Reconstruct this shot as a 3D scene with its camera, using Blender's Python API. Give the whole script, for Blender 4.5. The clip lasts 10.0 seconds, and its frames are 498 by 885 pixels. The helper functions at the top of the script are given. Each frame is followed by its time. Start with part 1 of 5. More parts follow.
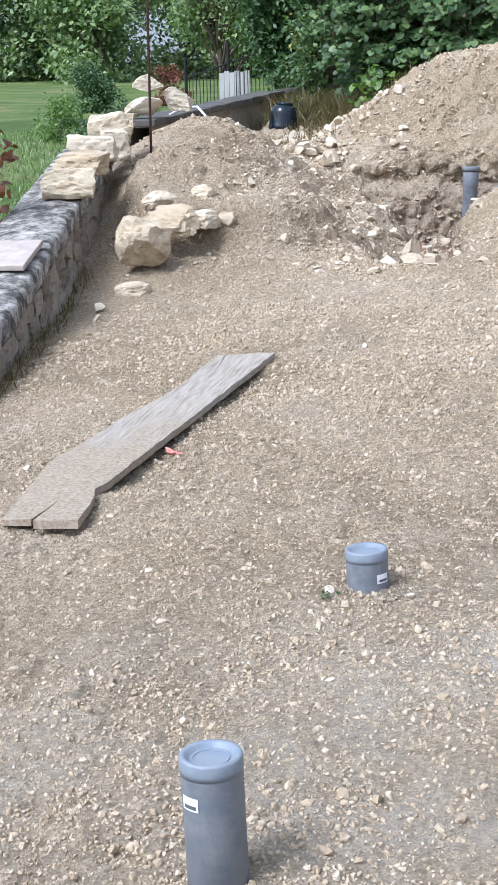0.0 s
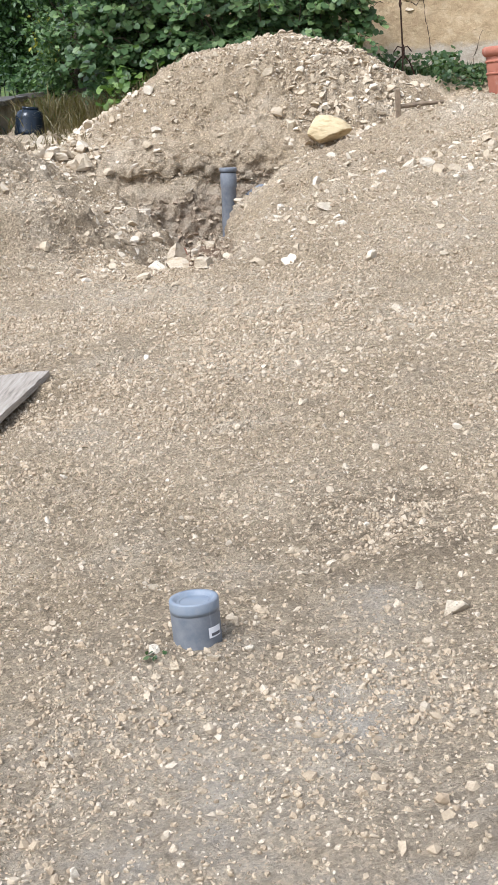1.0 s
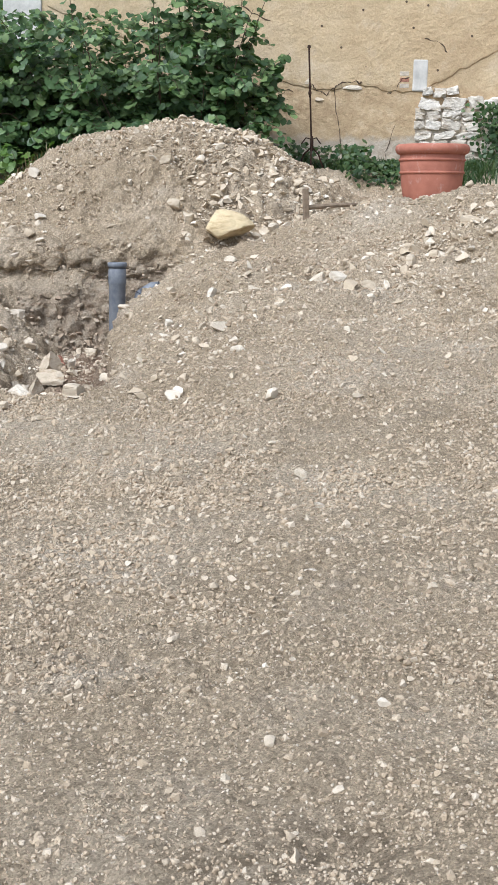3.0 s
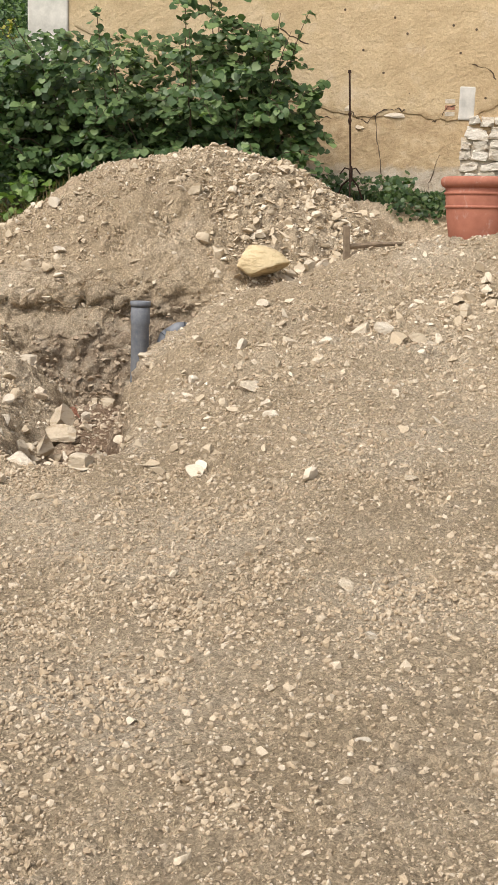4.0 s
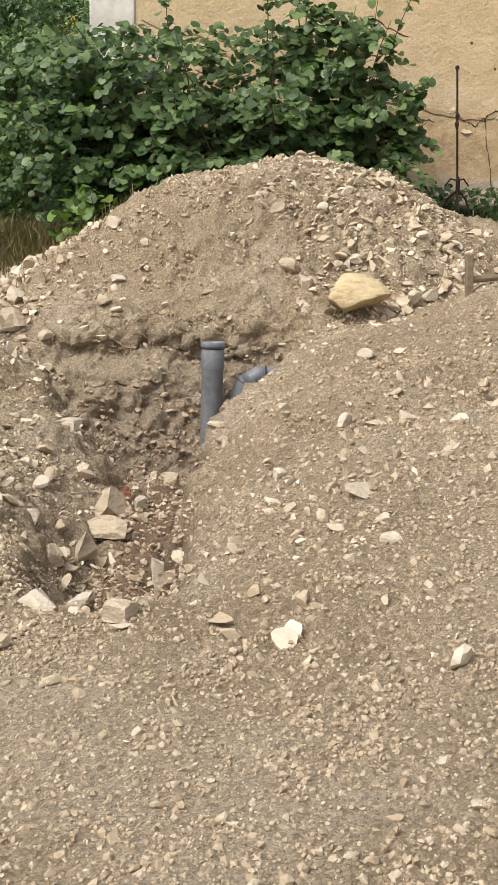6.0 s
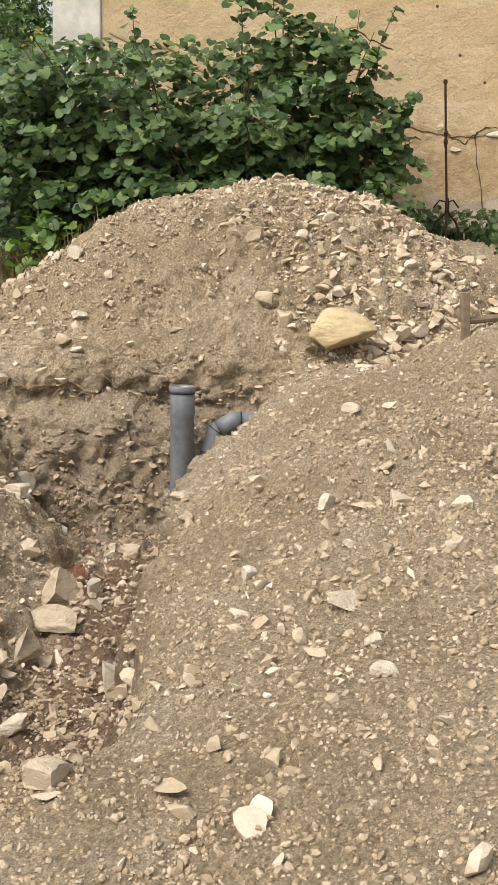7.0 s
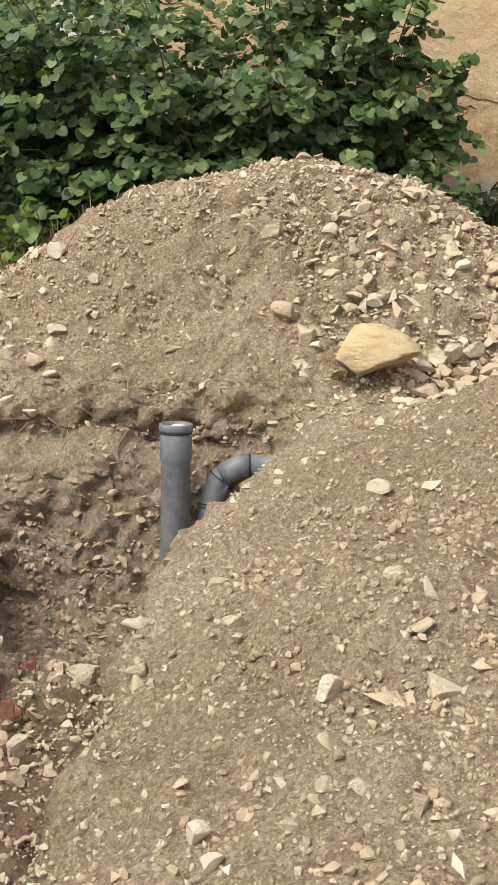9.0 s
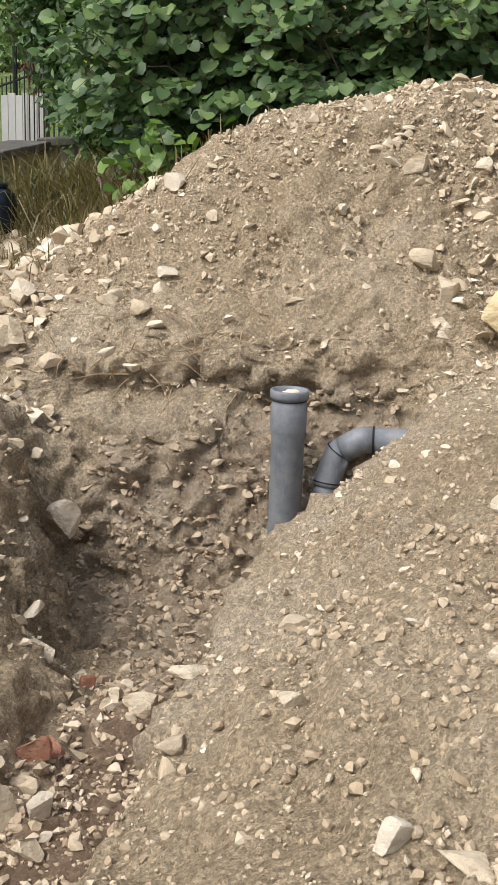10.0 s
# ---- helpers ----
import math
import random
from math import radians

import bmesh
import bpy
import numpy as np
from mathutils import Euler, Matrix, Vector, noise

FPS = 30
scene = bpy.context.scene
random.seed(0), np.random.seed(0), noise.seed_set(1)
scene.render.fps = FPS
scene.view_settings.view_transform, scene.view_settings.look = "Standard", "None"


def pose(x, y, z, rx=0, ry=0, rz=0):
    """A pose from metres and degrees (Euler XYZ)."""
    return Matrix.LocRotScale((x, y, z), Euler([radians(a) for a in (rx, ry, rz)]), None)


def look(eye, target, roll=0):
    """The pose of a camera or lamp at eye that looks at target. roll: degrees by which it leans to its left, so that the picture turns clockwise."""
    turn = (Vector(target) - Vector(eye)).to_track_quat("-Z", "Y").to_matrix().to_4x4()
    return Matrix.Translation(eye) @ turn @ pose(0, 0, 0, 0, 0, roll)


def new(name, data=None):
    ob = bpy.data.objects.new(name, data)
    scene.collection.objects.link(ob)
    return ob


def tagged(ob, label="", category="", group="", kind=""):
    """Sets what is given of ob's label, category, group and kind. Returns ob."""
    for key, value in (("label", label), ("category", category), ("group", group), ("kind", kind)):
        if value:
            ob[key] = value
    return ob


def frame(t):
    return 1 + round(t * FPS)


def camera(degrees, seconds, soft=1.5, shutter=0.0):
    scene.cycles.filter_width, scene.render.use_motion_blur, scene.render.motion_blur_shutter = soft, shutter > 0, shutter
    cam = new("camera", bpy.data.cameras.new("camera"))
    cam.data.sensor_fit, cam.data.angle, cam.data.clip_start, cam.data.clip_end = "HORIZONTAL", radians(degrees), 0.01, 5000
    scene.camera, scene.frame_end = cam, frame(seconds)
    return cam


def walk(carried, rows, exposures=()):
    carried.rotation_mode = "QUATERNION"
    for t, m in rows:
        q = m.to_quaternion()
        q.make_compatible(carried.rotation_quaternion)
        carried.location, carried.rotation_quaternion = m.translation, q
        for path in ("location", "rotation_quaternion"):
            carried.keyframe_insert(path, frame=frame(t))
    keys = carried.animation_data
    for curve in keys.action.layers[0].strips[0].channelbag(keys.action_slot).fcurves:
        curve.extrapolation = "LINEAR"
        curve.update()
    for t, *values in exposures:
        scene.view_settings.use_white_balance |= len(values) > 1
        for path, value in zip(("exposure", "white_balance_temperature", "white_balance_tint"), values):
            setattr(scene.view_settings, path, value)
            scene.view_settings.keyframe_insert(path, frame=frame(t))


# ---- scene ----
cam = camera(21.2, 10.0, 0.8)
PATH = [
    (0, (0.335, -1.225, 1.314), (-0.091, 0.675, 0.861), -1.1),
    (0.5, (0.167, -1.016, 1.241), (-0.048, 0.92, 0.789), -1.8),
    (1, (0.138, -0.724, 1.255), (0.068, 1.223, 0.803), -2.4),
    (1.5, (0.183, -0.418, 1.305), (0.202, 1.532, 0.862), -2.2),
    (2, (0.205, -0.075, 1.358), (0.269, 1.879, 0.939), -1.6),
    (2.2, (0.203, 0.06, 1.379), (0.284, 2.017, 0.975), -0.9),
    (3.3, (0.237, 1.003, 1.501), (0.318, 2.973, 1.165), 0.5),
    (3.5, (0.24, 1.195, 1.538), (0.308, 3.167, 1.209), 0.4),
    (4, (0.238, 1.742, 1.563), (0.283, 3.717, 1.246), 1.1),
    (4.5, (0.212, 2.285, 1.565), (0.223, 4.26, 1.252), 1.5),
    (5, (0.147, 2.842, 1.577), (0.121, 4.818, 1.266), 1.7),
    (5.2, (0.138, 3.054, 1.577), (0.098, 5.029, 1.265), 1.5),
    (6.3, (0.155, 4.07, 1.734), (0.082, 6.046, 1.429), 0.8),
    (6.5, (0.157, 4.269, 1.744), (0.089, 6.245, 1.442), 0.7),
    (7, (0.196, 4.722, 1.844), (0.146, 6.7, 1.552), 0.4),
    (7.5, (0.188, 5.164, 1.894), (0.148, 7.143, 1.608), 0.2),
    (8, (0.208, 5.624, 1.927), (0.163, 7.602, 1.633), 0.1),
    (8.5, (0.304, 6.092, 2.007), (0.235, 8.066, 1.694), 0.1),
    (9, (0.361, 6.555, 2.055), (0.237, 8.521, 1.709), 0.4),
    (9.5, (0.421, 7.051, 2.089), (0.187, 8.996, 1.686), 0.9),
    (10, (0.509, 7.527, 2.139), (0.139, 9.435, 1.668), 1.3),
]
EXPO = [(0.0, 0.78, 5250, 12), (0.3, 0.76, 5250, 12), (0.7, 0.72, 5500, 11), (1.0, 0.68, 5600, 11), (1.5, 0.57, 5200, 10), (2.1, 0.52, 5250, 9), (3.3, 0.46, 5800, 11), (3.7, 0.44, 6500, 12), (4.5, 0.41, 6500, 11), (5.2, 0.40, 6400, 11), (7.5, 0.39, 6700, 11), (9.4, 0.41, 6700, 11), (10.0, 0.52, 6250, 11)]
walk(cam, [(t, look(eye, target, roll)) for t, eye, target, roll in PATH], EXPO)

# ---- world and light: bright overcast day ----
world = bpy.data.worlds.new("overcast_sky")
scene.world = world
world.use_nodes = True
wn, wl = world.node_tree.nodes, world.node_tree.links
sky = wn.new("ShaderNodeTexSky")
sky.sky_type, sky.sun_disc = "NISHITA", False
sky.sun_elevation, sky.sun_rotation = radians(52), radians(220)
sky.air_density, sky.dust_density = 1.0, 4.0
soft_sky = wn.new("ShaderNodeHueSaturation")
soft_sky.inputs["Saturation"].default_value = 0.35
wl.new(sky.outputs[0], soft_sky.inputs["Color"])
wl.new(soft_sky.outputs[0], wn["Background"].inputs[0])
wn["Background"].inputs[1].default_value = 0.15
sun = new("sun", bpy.data.lights.new("sun", "SUN"))
sun.data.energy, sun.data.angle, sun.data.color = 1.7, radians(22), (1.0, 0.95, 0.87)
sun.matrix_world = look((-8, -5.5, 15.5), (0, 4, 0))


# ---- materials ----
class Mat:
    """Small builder round one node material."""

    def __init__(self, name, rough=0.9, metal=0.0, spec=0.3):
        self.m = bpy.data.materials.new(name)
        self.m.use_nodes = True
        self.n, self.l = self.m.node_tree.nodes, self.m.node_tree.links
        self.b = self.n["Principled BSDF"]
        self.b.inputs["Roughness"].default_value = rough
        self.b.inputs["Metallic"].default_value = metal
        self.b.inputs["Specular IOR Level"].default_value = spec
        self.co = self.n.new("ShaderNodeTexCoord").outputs["Object"]

    def world_co(self):
        self.co = self.n.new("ShaderNodeNewGeometry").outputs["Position"]
        return self

    def noise(self, scale, detail=4, rough=0.6, stretch=None):
        t = self.n.new("ShaderNodeTexNoise")
        t.inputs["Scale"].default_value, t.inputs["Detail"].default_value, t.inputs["Roughness"].default_value = scale, detail, rough
        co = self.co
        if stretch:
            mp = self.n.new("ShaderNodeMapping")
            mp.inputs["Scale"].default_value = stretch
            self.l.new(co, mp.inputs[0])
            co = mp.outputs[0]
        self.l.new(co, t.inputs["Vector"])
        return t.outputs["Fac"]

    def cells(self, scale, feature="F1", out="Distance"):
        t = self.n.new("ShaderNodeTexVoronoi")
        t.feature = feature
        t.inputs["Scale"].default_value = scale
        self.l.new(self.co, t.inputs["Vector"])
        return t.outputs[out]

    def ramp(self, fac, stops):
        r = self.n.new("ShaderNodeValToRGB")
        e = r.color_ramp.elements
        while len(e) < len(stops):
            e.new(0.5)
        for k, (p, c) in zip(e, stops):
            k.position = p
            k.color = (*c, 1) if len(c) == 3 else c
        self.l.new(fac, r.inputs[0])
        return r.outputs[0]

    def mix(self, fac, a, b, kind="MIX"):
        x = self.n.new("ShaderNodeMix")
        x.data_type, x.blend_type = "RGBA", kind
        for s, v in ((x.inputs[0], fac), (x.inputs[6], a), (x.inputs[7], b)):
            if isinstance(v, bpy.types.NodeSocket):
                self.l.new(v, s)
            elif isinstance(v, (int, float)):
                s.default_value = v
            else:
                s.default_value = (*v, 1)
        return x.outputs[2]

    def math(self, op, a, b):
        x = self.n.new("ShaderNodeMath")
        x.operation = op
        for s, v in zip(x.inputs, (a, b)):
            if isinstance(v, bpy.types.NodeSocket):
                self.l.new(v, s)
            else:
                s.default_value = v
        return x.outputs[0]

    def island(self):
        return self.n.new("ShaderNodeNewGeometry").outputs["Random Per Island"]

    def each(self):
        return self.n.new("ShaderNodeObjectInfo").outputs["Random"]

    def attr(self, name):
        a = self.n.new("ShaderNodeAttribute")
        a.attribute_name = name
        return a.outputs["Fac"]

    def bump(self, height, strength=0.5, dist=0.01, invert=False):
        b = self.n.new("ShaderNodeBump")
        b.invert = invert
        b.inputs["Strength"].default_value, b.inputs["Distance"].default_value = strength, dist
        self.l.new(height, b.inputs["Height"])
        old = self.b.inputs["Normal"].links
        if old:
            self.l.new(old[0].from_socket, b.inputs["Normal"])
        self.l.new(b.outputs[0], self.b.inputs["Normal"])
        return self

    def color(self, c):
        if isinstance(c, bpy.types.NodeSocket):
            self.l.new(c, self.b.inputs["Base Color"])
        else:
            self.b.inputs["Base Color"].default_value = (*c, 1)
        return self

    def rough(self, s):
        self.l.new(s, self.b.inputs["Roughness"])
        return self


def dirt_material():
    k = Mat("stony_dirt", 0.95, spec=0.15).world_co()
    big = k.ramp(k.noise(0.9, 5, 0.6), [(0.3, (0.43, 0.335, 0.218)), (0.5, (0.52, 0.415, 0.283)), (0.7, (0.61, 0.51, 0.377))])
    pale = k.ramp(k.noise(2.3, 4, 0.6), [(0.56, (0, 0, 0)), (0.72, (1, 1, 1))])
    col = k.mix(k.math("MULTIPLY", pale, 0.25), big, (0.70, 0.63, 0.53))
    pebble = k.ramp(k.cells(75, out="Color"), [(0.0, (0.42, 0.39, 0.35)), (0.35, (0.8, 0.78, 0.75)), (0.7, (1.15, 1.14, 1.12)), (1.0, (1.6, 1.58, 1.52))])
    col = k.mix(0.63, col, pebble, "MULTIPLY")
    fine = k.ramp(k.cells(190, out="Color"), [(0.1, (0.5, 0.47, 0.44)), (0.5, (1.0, 1.0, 1.0)), (0.9, (1.45, 1.43, 1.4))])
    col = k.mix(0.62, col, fine, "MULTIPLY")
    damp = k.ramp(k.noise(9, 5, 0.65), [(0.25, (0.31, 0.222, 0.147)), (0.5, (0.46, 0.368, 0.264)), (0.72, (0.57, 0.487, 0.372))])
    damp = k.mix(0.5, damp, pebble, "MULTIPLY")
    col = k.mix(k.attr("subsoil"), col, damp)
    red = k.ramp(k.noise(14, 5, 0.65), [(0.3, (0.19, 0.12, 0.075)), (0.7, (0.34, 0.24, 0.165))])
    col = k.mix(k.attr("trench_floor"), col, k.mix(0.4, red, pebble, "MULTIPLY"))
    chalk = k.math("MULTIPLY", k.attr("chalk"), k.ramp(k.noise(13, 6, 0.7), [(0.35, (0.2, 0.2, 0.2)), (0.65, (1, 1, 1))]))
    col = k.mix(chalk, col, (0.64, 0.575, 0.48))
    col = k.mix(k.math("MULTIPLY", k.attr("churned"), k.ramp(k.noise(20, 5, 0.7), [(0.4, (0, 0, 0)), (0.6, (1, 1, 1))])), col, (0.26, 0.20, 0.13))
    k.color(col)
    k.bump(k.cells(190), 0.42, 0.004, True).bump(k.cells(75), 0.45, 0.009, True).bump(k.noise(130, 4, 0.75), 0.9, 0.010).bump(k.noise(45, 6, 0.75), 1.0, 0.036)
    return k.m


def stone_material(name, dark, mid, light, random="island", scale=14, plain=False):
    k = Mat(name, 0.9, spec=0.25).world_co()
    r = k.island() if random == "island" else k.each()
    base = k.ramp(r, [(0.0, dark), (0.6 if plain else 0.45, mid), (1.0, light)])
    if plain:
        grain = k.ramp(k.noise(scale * 8, 4, 0.65), [(0.3, (0.85, 0.83, 0.8)), (0.7, (1.08, 1.08, 1.07))])
        k.color(k.mix(1.0, base, grain, "MULTIPLY")).bump(k.noise(scale * 8, 5, 0.7), 0.4, 0.004)
        return k.m
    blot = k.ramp(k.noise(scale, 6, 0.65), [(0.28, (0.62, 0.56, 0.47)), (0.5, (1.0, 0.98, 0.95)), (0.75, (1.15, 1.14, 1.1))])
    col = k.mix(0.6, base, blot, "MULTIPLY")
    dust = k.ramp(k.noise(scale * 0.4, 3, 0.5), [(0.5, (0, 0, 0)), (0.7, (1, 1, 1))])
    col = k.mix(k.math("MULTIPLY", dust, 0.3), col, (0.50, 0.41, 0.29))
    seam = k.ramp(k.noise(scale * 0.7, 7, 0.7, (1, 1, 3.5)), [(0.36, (0.55, 0.45, 0.33)), (0.48, (1, 1, 1))])
    col = k.mix(0.6, col, seam, "MULTIPLY")
    k.color(col).bump(k.noise(scale * 1.3, 6, 0.65, (1, 1, 2.2)), 0.5, 0.05).bump(k.noise(scale * 3, 8, 0.7), 0.6, 0.02).bump(k.noise(scale * 12, 4, 0.7), 0.4, 0.005)
    return k.m


def leaf_material(name, a, b, c):
    k = Mat(name, 0.45, spec=0.4)
    col = k.ramp(k.island(), [(0.0, a), (0.55, b), (1.0, c)])
    col = k.mix(0.5, col, k.ramp(k.noise(5, 3), [(0.3, (0.75, 0.8, 0.75)), (0.7, (1.2, 1.15, 1.1))]), "MULTIPLY")
    k.color(col)
    t = k.n.new("ShaderNodeBsdfTranslucent")
    k.l.new(k.mix(1.0, col, (1.2, 1.5, 0.6), "MULTIPLY"), t.inputs[0])
    s = k.n.new("ShaderNodeMixShader")
    s.inputs[0].default_value = 0.22
    out = k.n["Material Output"]
    k.l.new(k.b.outputs[0], s.inputs[1])
    k.l.new(t.outputs[0], s.inputs[2])
    k.l.new(s.outputs[0], out.inputs[0])
    return k.m


def plaster_material():
    k = Mat("ochre_plaster", 0.92, spec=0.15).world_co()
    col = k.ramp(k.noise(0.8, 6, 0.62), [(0.3, (0.45, 0.33, 0.19)), (0.5, (0.56, 0.43, 0.26)), (0.72, (0.63, 0.51, 0.345))])
    pale = k.ramp(k.noise(2.6, 7, 0.7), [(0.55, (0, 0, 0)), (0.75, (1, 1, 1))])
    col = k.mix(k.math("MULTIPLY", pale, 0.55), col, (0.68, 0.58, 0.44))
    stain = k.ramp(k.noise(1.4, 6, 0.7, (1, 1, 0.35)), [(0.52, (0, 0, 0)), (0.75, (1, 1, 1))])
    col = k.mix(k.math("MULTIPLY", stain, 0.35), col, (0.34, 0.24, 0.15))
    grain = k.ramp(k.noise(40, 5, 0.7), [(0.3, (0.78, 0.76, 0.72)), (0.7, (1.12, 1.12, 1.12))])
    col = k.mix(0.7, col, grain, "MULTIPLY")
    sep = k.n.new("ShaderNodeSeparateXYZ")
    k.l.new(k.co, sep.inputs[0])
    height = k.math("ADD", sep.outputs[2], k.math("MULTIPLY", k.math("SUBTRACT", k.noise(2.2, 6, 0.65), 0.5), 0.7))
    rough_coat = k.ramp(k.noise(7, 7, 0.72), [(0.3, (0.33, 0.225, 0.125)), (0.5, (0.48, 0.35, 0.20)), (0.7, (0.60, 0.465, 0.30))])
    col = k.mix(k.ramp(k.math("SUBTRACT", height, 2.45), [(0.48, (0.85, 0.85, 0.85)), (0.54, (0, 0, 0))]), col, rough_coat)
    foot = k.ramp(k.noise(9, 7, 0.7), [(0.3, (0.36, 0.29, 0.21)), (0.7, (0.56, 0.49, 0.39))])
    col = k.mix(k.ramp(k.math("SUBTRACT", height, 1.9), [(0.36, (0.9, 0.9, 0.9)), (0.46, (0, 0, 0))]), col, foot)
    pocks = k.ramp(k.cells(6.5), [(0.0, (1, 1, 1)), (0.045, (1, 1, 1)), (0.06, (0, 0, 0))])
    pick = k.ramp(k.noise(3.1, 2), [(0.5, (0, 0, 0)), (0.55, (1, 1, 1))])
    col = k.mix(k.math("MULTIPLY", pocks, pick), col, (0.16, 0.11, 0.07))
    k.color(col).bump(k.noise(16, 8, 0.72), 0.7, 0.03).bump(k.noise(3, 6, 0.65), 0.6, 0.08)
    return k.m


def pvc_material(name, col):
    k = Mat(name, 0.42, spec=0.45)
    dust = k.ramp(k.noise(14, 7, 0.75), [(0.38, (0, 0, 0)), (0.72, (1, 1, 1))])
    scratch = k.ramp(k.noise(60, 4, 0.7, (1, 1, 0.12)), [(0.62, (0, 0, 0)), (0.72, (1, 1, 1))])
    c = k.mix(k.math("MULTIPLY", dust, 0.4), col, (0.40, 0.38, 0.345))
    c = k.mix(k.math("MULTIPLY", scratch, 0.25), c, (0.46, 0.45, 0.44))
    k.color(c).rough(k.ramp(dust, [(0.0, (0.38,) * 3), (1.0, (0.75,) * 3)])).bump(k.noise(120, 3), 0.08, 0.001)
    return k.m


def wood_material():
    k = Mat("weathered_board", 0.85, spec=0.2)
    grain = k.noise(3.0, 8, 0.7, (26, 1.2, 26))
    col = k.ramp(grain, [(0.3, (0.17, 0.145, 0.115)), (0.5, (0.34, 0.295, 0.24)), (0.72, (0.45, 0.40, 0.34))])
    sep = k.n.new("ShaderNodeSeparateXYZ")
    k.l.new(k.co, sep.inputs[0])
    near = k.math("MULTIPLY", k.math("SUBTRACT", 3.9, sep.outputs[1]), 0.3)
    mud = k.ramp(k.math("ADD", k.noise(2.4, 6, 0.7), near), [(0.42, (0, 0, 0)), (0.58, (1, 1, 1))])
    crumbs = k.ramp(k.noise(70, 4, 0.7), [(0.35, (0.20, 0.155, 0.105)), (0.65, (0.42, 0.345, 0.25))])
    k.color(k.mix(k.math("MULTIPLY", mud, 0.85), col, crumbs))
    k.bump(grain, 0.5, 0.004).bump(k.noise(70, 4, 0.7), 0.3, 0.004)
    return k.m


def plain_material(name, col, rough=0.7, metal=0.0, var=0.3, scale=12, bump=0.2):
    k = Mat(name, rough, metal, 0.3)
    v = k.ramp(k.noise(scale, 6, 0.65), [(0.3, tuple(1 - var for _ in range(3))), (0.7, tuple(1 + var for _ in range(3)))])
    k.color(k.mix(1.0, col, v, "MULTIPLY")).bump(k.noise(scale * 5, 5, 0.7), bump, 0.004)
    return k.m


def coping_material():
    k = Mat("blackened_coping", 0.95, spec=0.15).world_co()
    f = k.noise(8, 9, 0.78)
    col = k.ramp(f, [(0.36, (0.045, 0.042, 0.037)), (0.46, (0.13, 0.12, 0.105)), (0.54, (0.33, 0.305, 0.27)), (0.66, (0.56, 0.53, 0.48))])
    k.color(col).bump(f, 0.6, 0.02).bump(k.noise(45, 6, 0.7), 0.4, 0.01)
    return k.m


def grass_material():
    k = Mat("meadow", 0.95, spec=0.1).world_co()
    c = k.ramp(k.noise(0.35, 6, 0.65), [(0.35, (0.08, 0.12, 0.038)), (0.5, (0.13, 0.18, 0.055)), (0.68, (0.23, 0.22, 0.10))])
    k.color(k.mix(0.7, c, k.ramp(k.noise(9, 4, 0.7), [(0.3, (0.6, 0.6, 0.6)), (0.7, (1.3, 1.3, 1.3))]), "MULTIPLY"))
    k.bump(k.noise(14, 5, 0.7), 0.8, 0.1)
    return k.m


def bloom_material():
    k = Mat("terracotta", 0.8, spec=0.2)
    c = k.ramp(k.noise(5, 6, 0.65), [(0.3, (0.30, 0.115, 0.075)), (0.6, (0.40, 0.16, 0.105)), (0.8, (0.46, 0.2, 0.14))])
    salt = k.ramp(k.noise(11, 7, 0.75, (1, 1, 0.5)), [(0.56, (0, 0, 0)), (0.72, (1, 1, 1))])
    k.color(k.mix(k.math("MULTIPLY", salt, 0.4), c, (0.6, 0.48, 0.42))).bump(k.noise(50, 5, 0.7), 0.2, 0.004)
    return k.m


DIRT = dirt_material()
MEADOW = grass_material()
PEBBLE = stone_material("pebbles", (0.37, 0.29, 0.195), (0.45, 0.362, 0.252), (0.55, 0.468, 0.358), "island", 30, True)
LIME = stone_material("limestone", (0.45, 0.365, 0.255), (0.56, 0.468, 0.343), (0.71, 0.632, 0.51), "island", 12, True)
EARTH = stone_material("earth_lumps", (0.35, 0.27, 0.18), (0.44, 0.35, 0.24), (0.53, 0.445, 0.332), "island", 14, True)
CLOD = stone_material("damp_clods", (0.32, 0.24, 0.165), (0.42, 0.335, 0.24), (0.52, 0.43, 0.32), "island", 10, True)
TAN = stone_material("tan_limestone", (0.50, 0.41, 0.28), (0.58, 0.49, 0.35), (0.66, 0.58, 0.45), "each", 7)
LIME_EACH = stone_material("limestone_block", (0.54, 0.448, 0.322), (0.62, 0.53, 0.398), (0.71, 0.635, 0.515), "each", 9)
YELLOW = stone_material("yellow_limestone", (0.64, 0.51, 0.29), (0.67, 0.54, 0.32), (0.70, 0.57, 0.35), "each", 11)
RED = stone_material("broken_brick", (0.36, 0.15, 0.09), (0.40, 0.18, 0.11), (0.46, 0.23, 0.16), "each", 20)
LEAF = leaf_material("broad_leaf", (0.038, 0.075, 0.026), (0.078, 0.135, 0.045), (0.19, 0.265, 0.10))
LEAF_BRIGHT = leaf_material("bright_leaf", (0.07, 0.13, 0.025), (0.115, 0.195, 0.038), (0.18, 0.265, 0.055))
LEAF_DARK = leaf_material("tree_leaf", (0.035, 0.07, 0.027), (0.065, 0.12, 0.04), (0.11, 0.175, 0.06))
LEAF_FAR = leaf_material("far_leaf", (0.12, 0.185, 0.07), (0.20, 0.28, 0.105), (0.29, 0.35, 0.145))
LEAF_YELLOW = leaf_material("yellow_leaf", (0.2, 0.22, 0.03), (0.28, 0.27, 0.04), (0.36, 0.32, 0.05))
DRY = leaf_material("dry_grass", (0.11, 0.083, 0.035), (0.165, 0.125, 0.052), (0.22, 0.18, 0.085))
WEED = leaf_material("weed", (0.03, 0.06, 0.02), (0.05, 0.095, 0.03), (0.10, 0.14, 0.05))
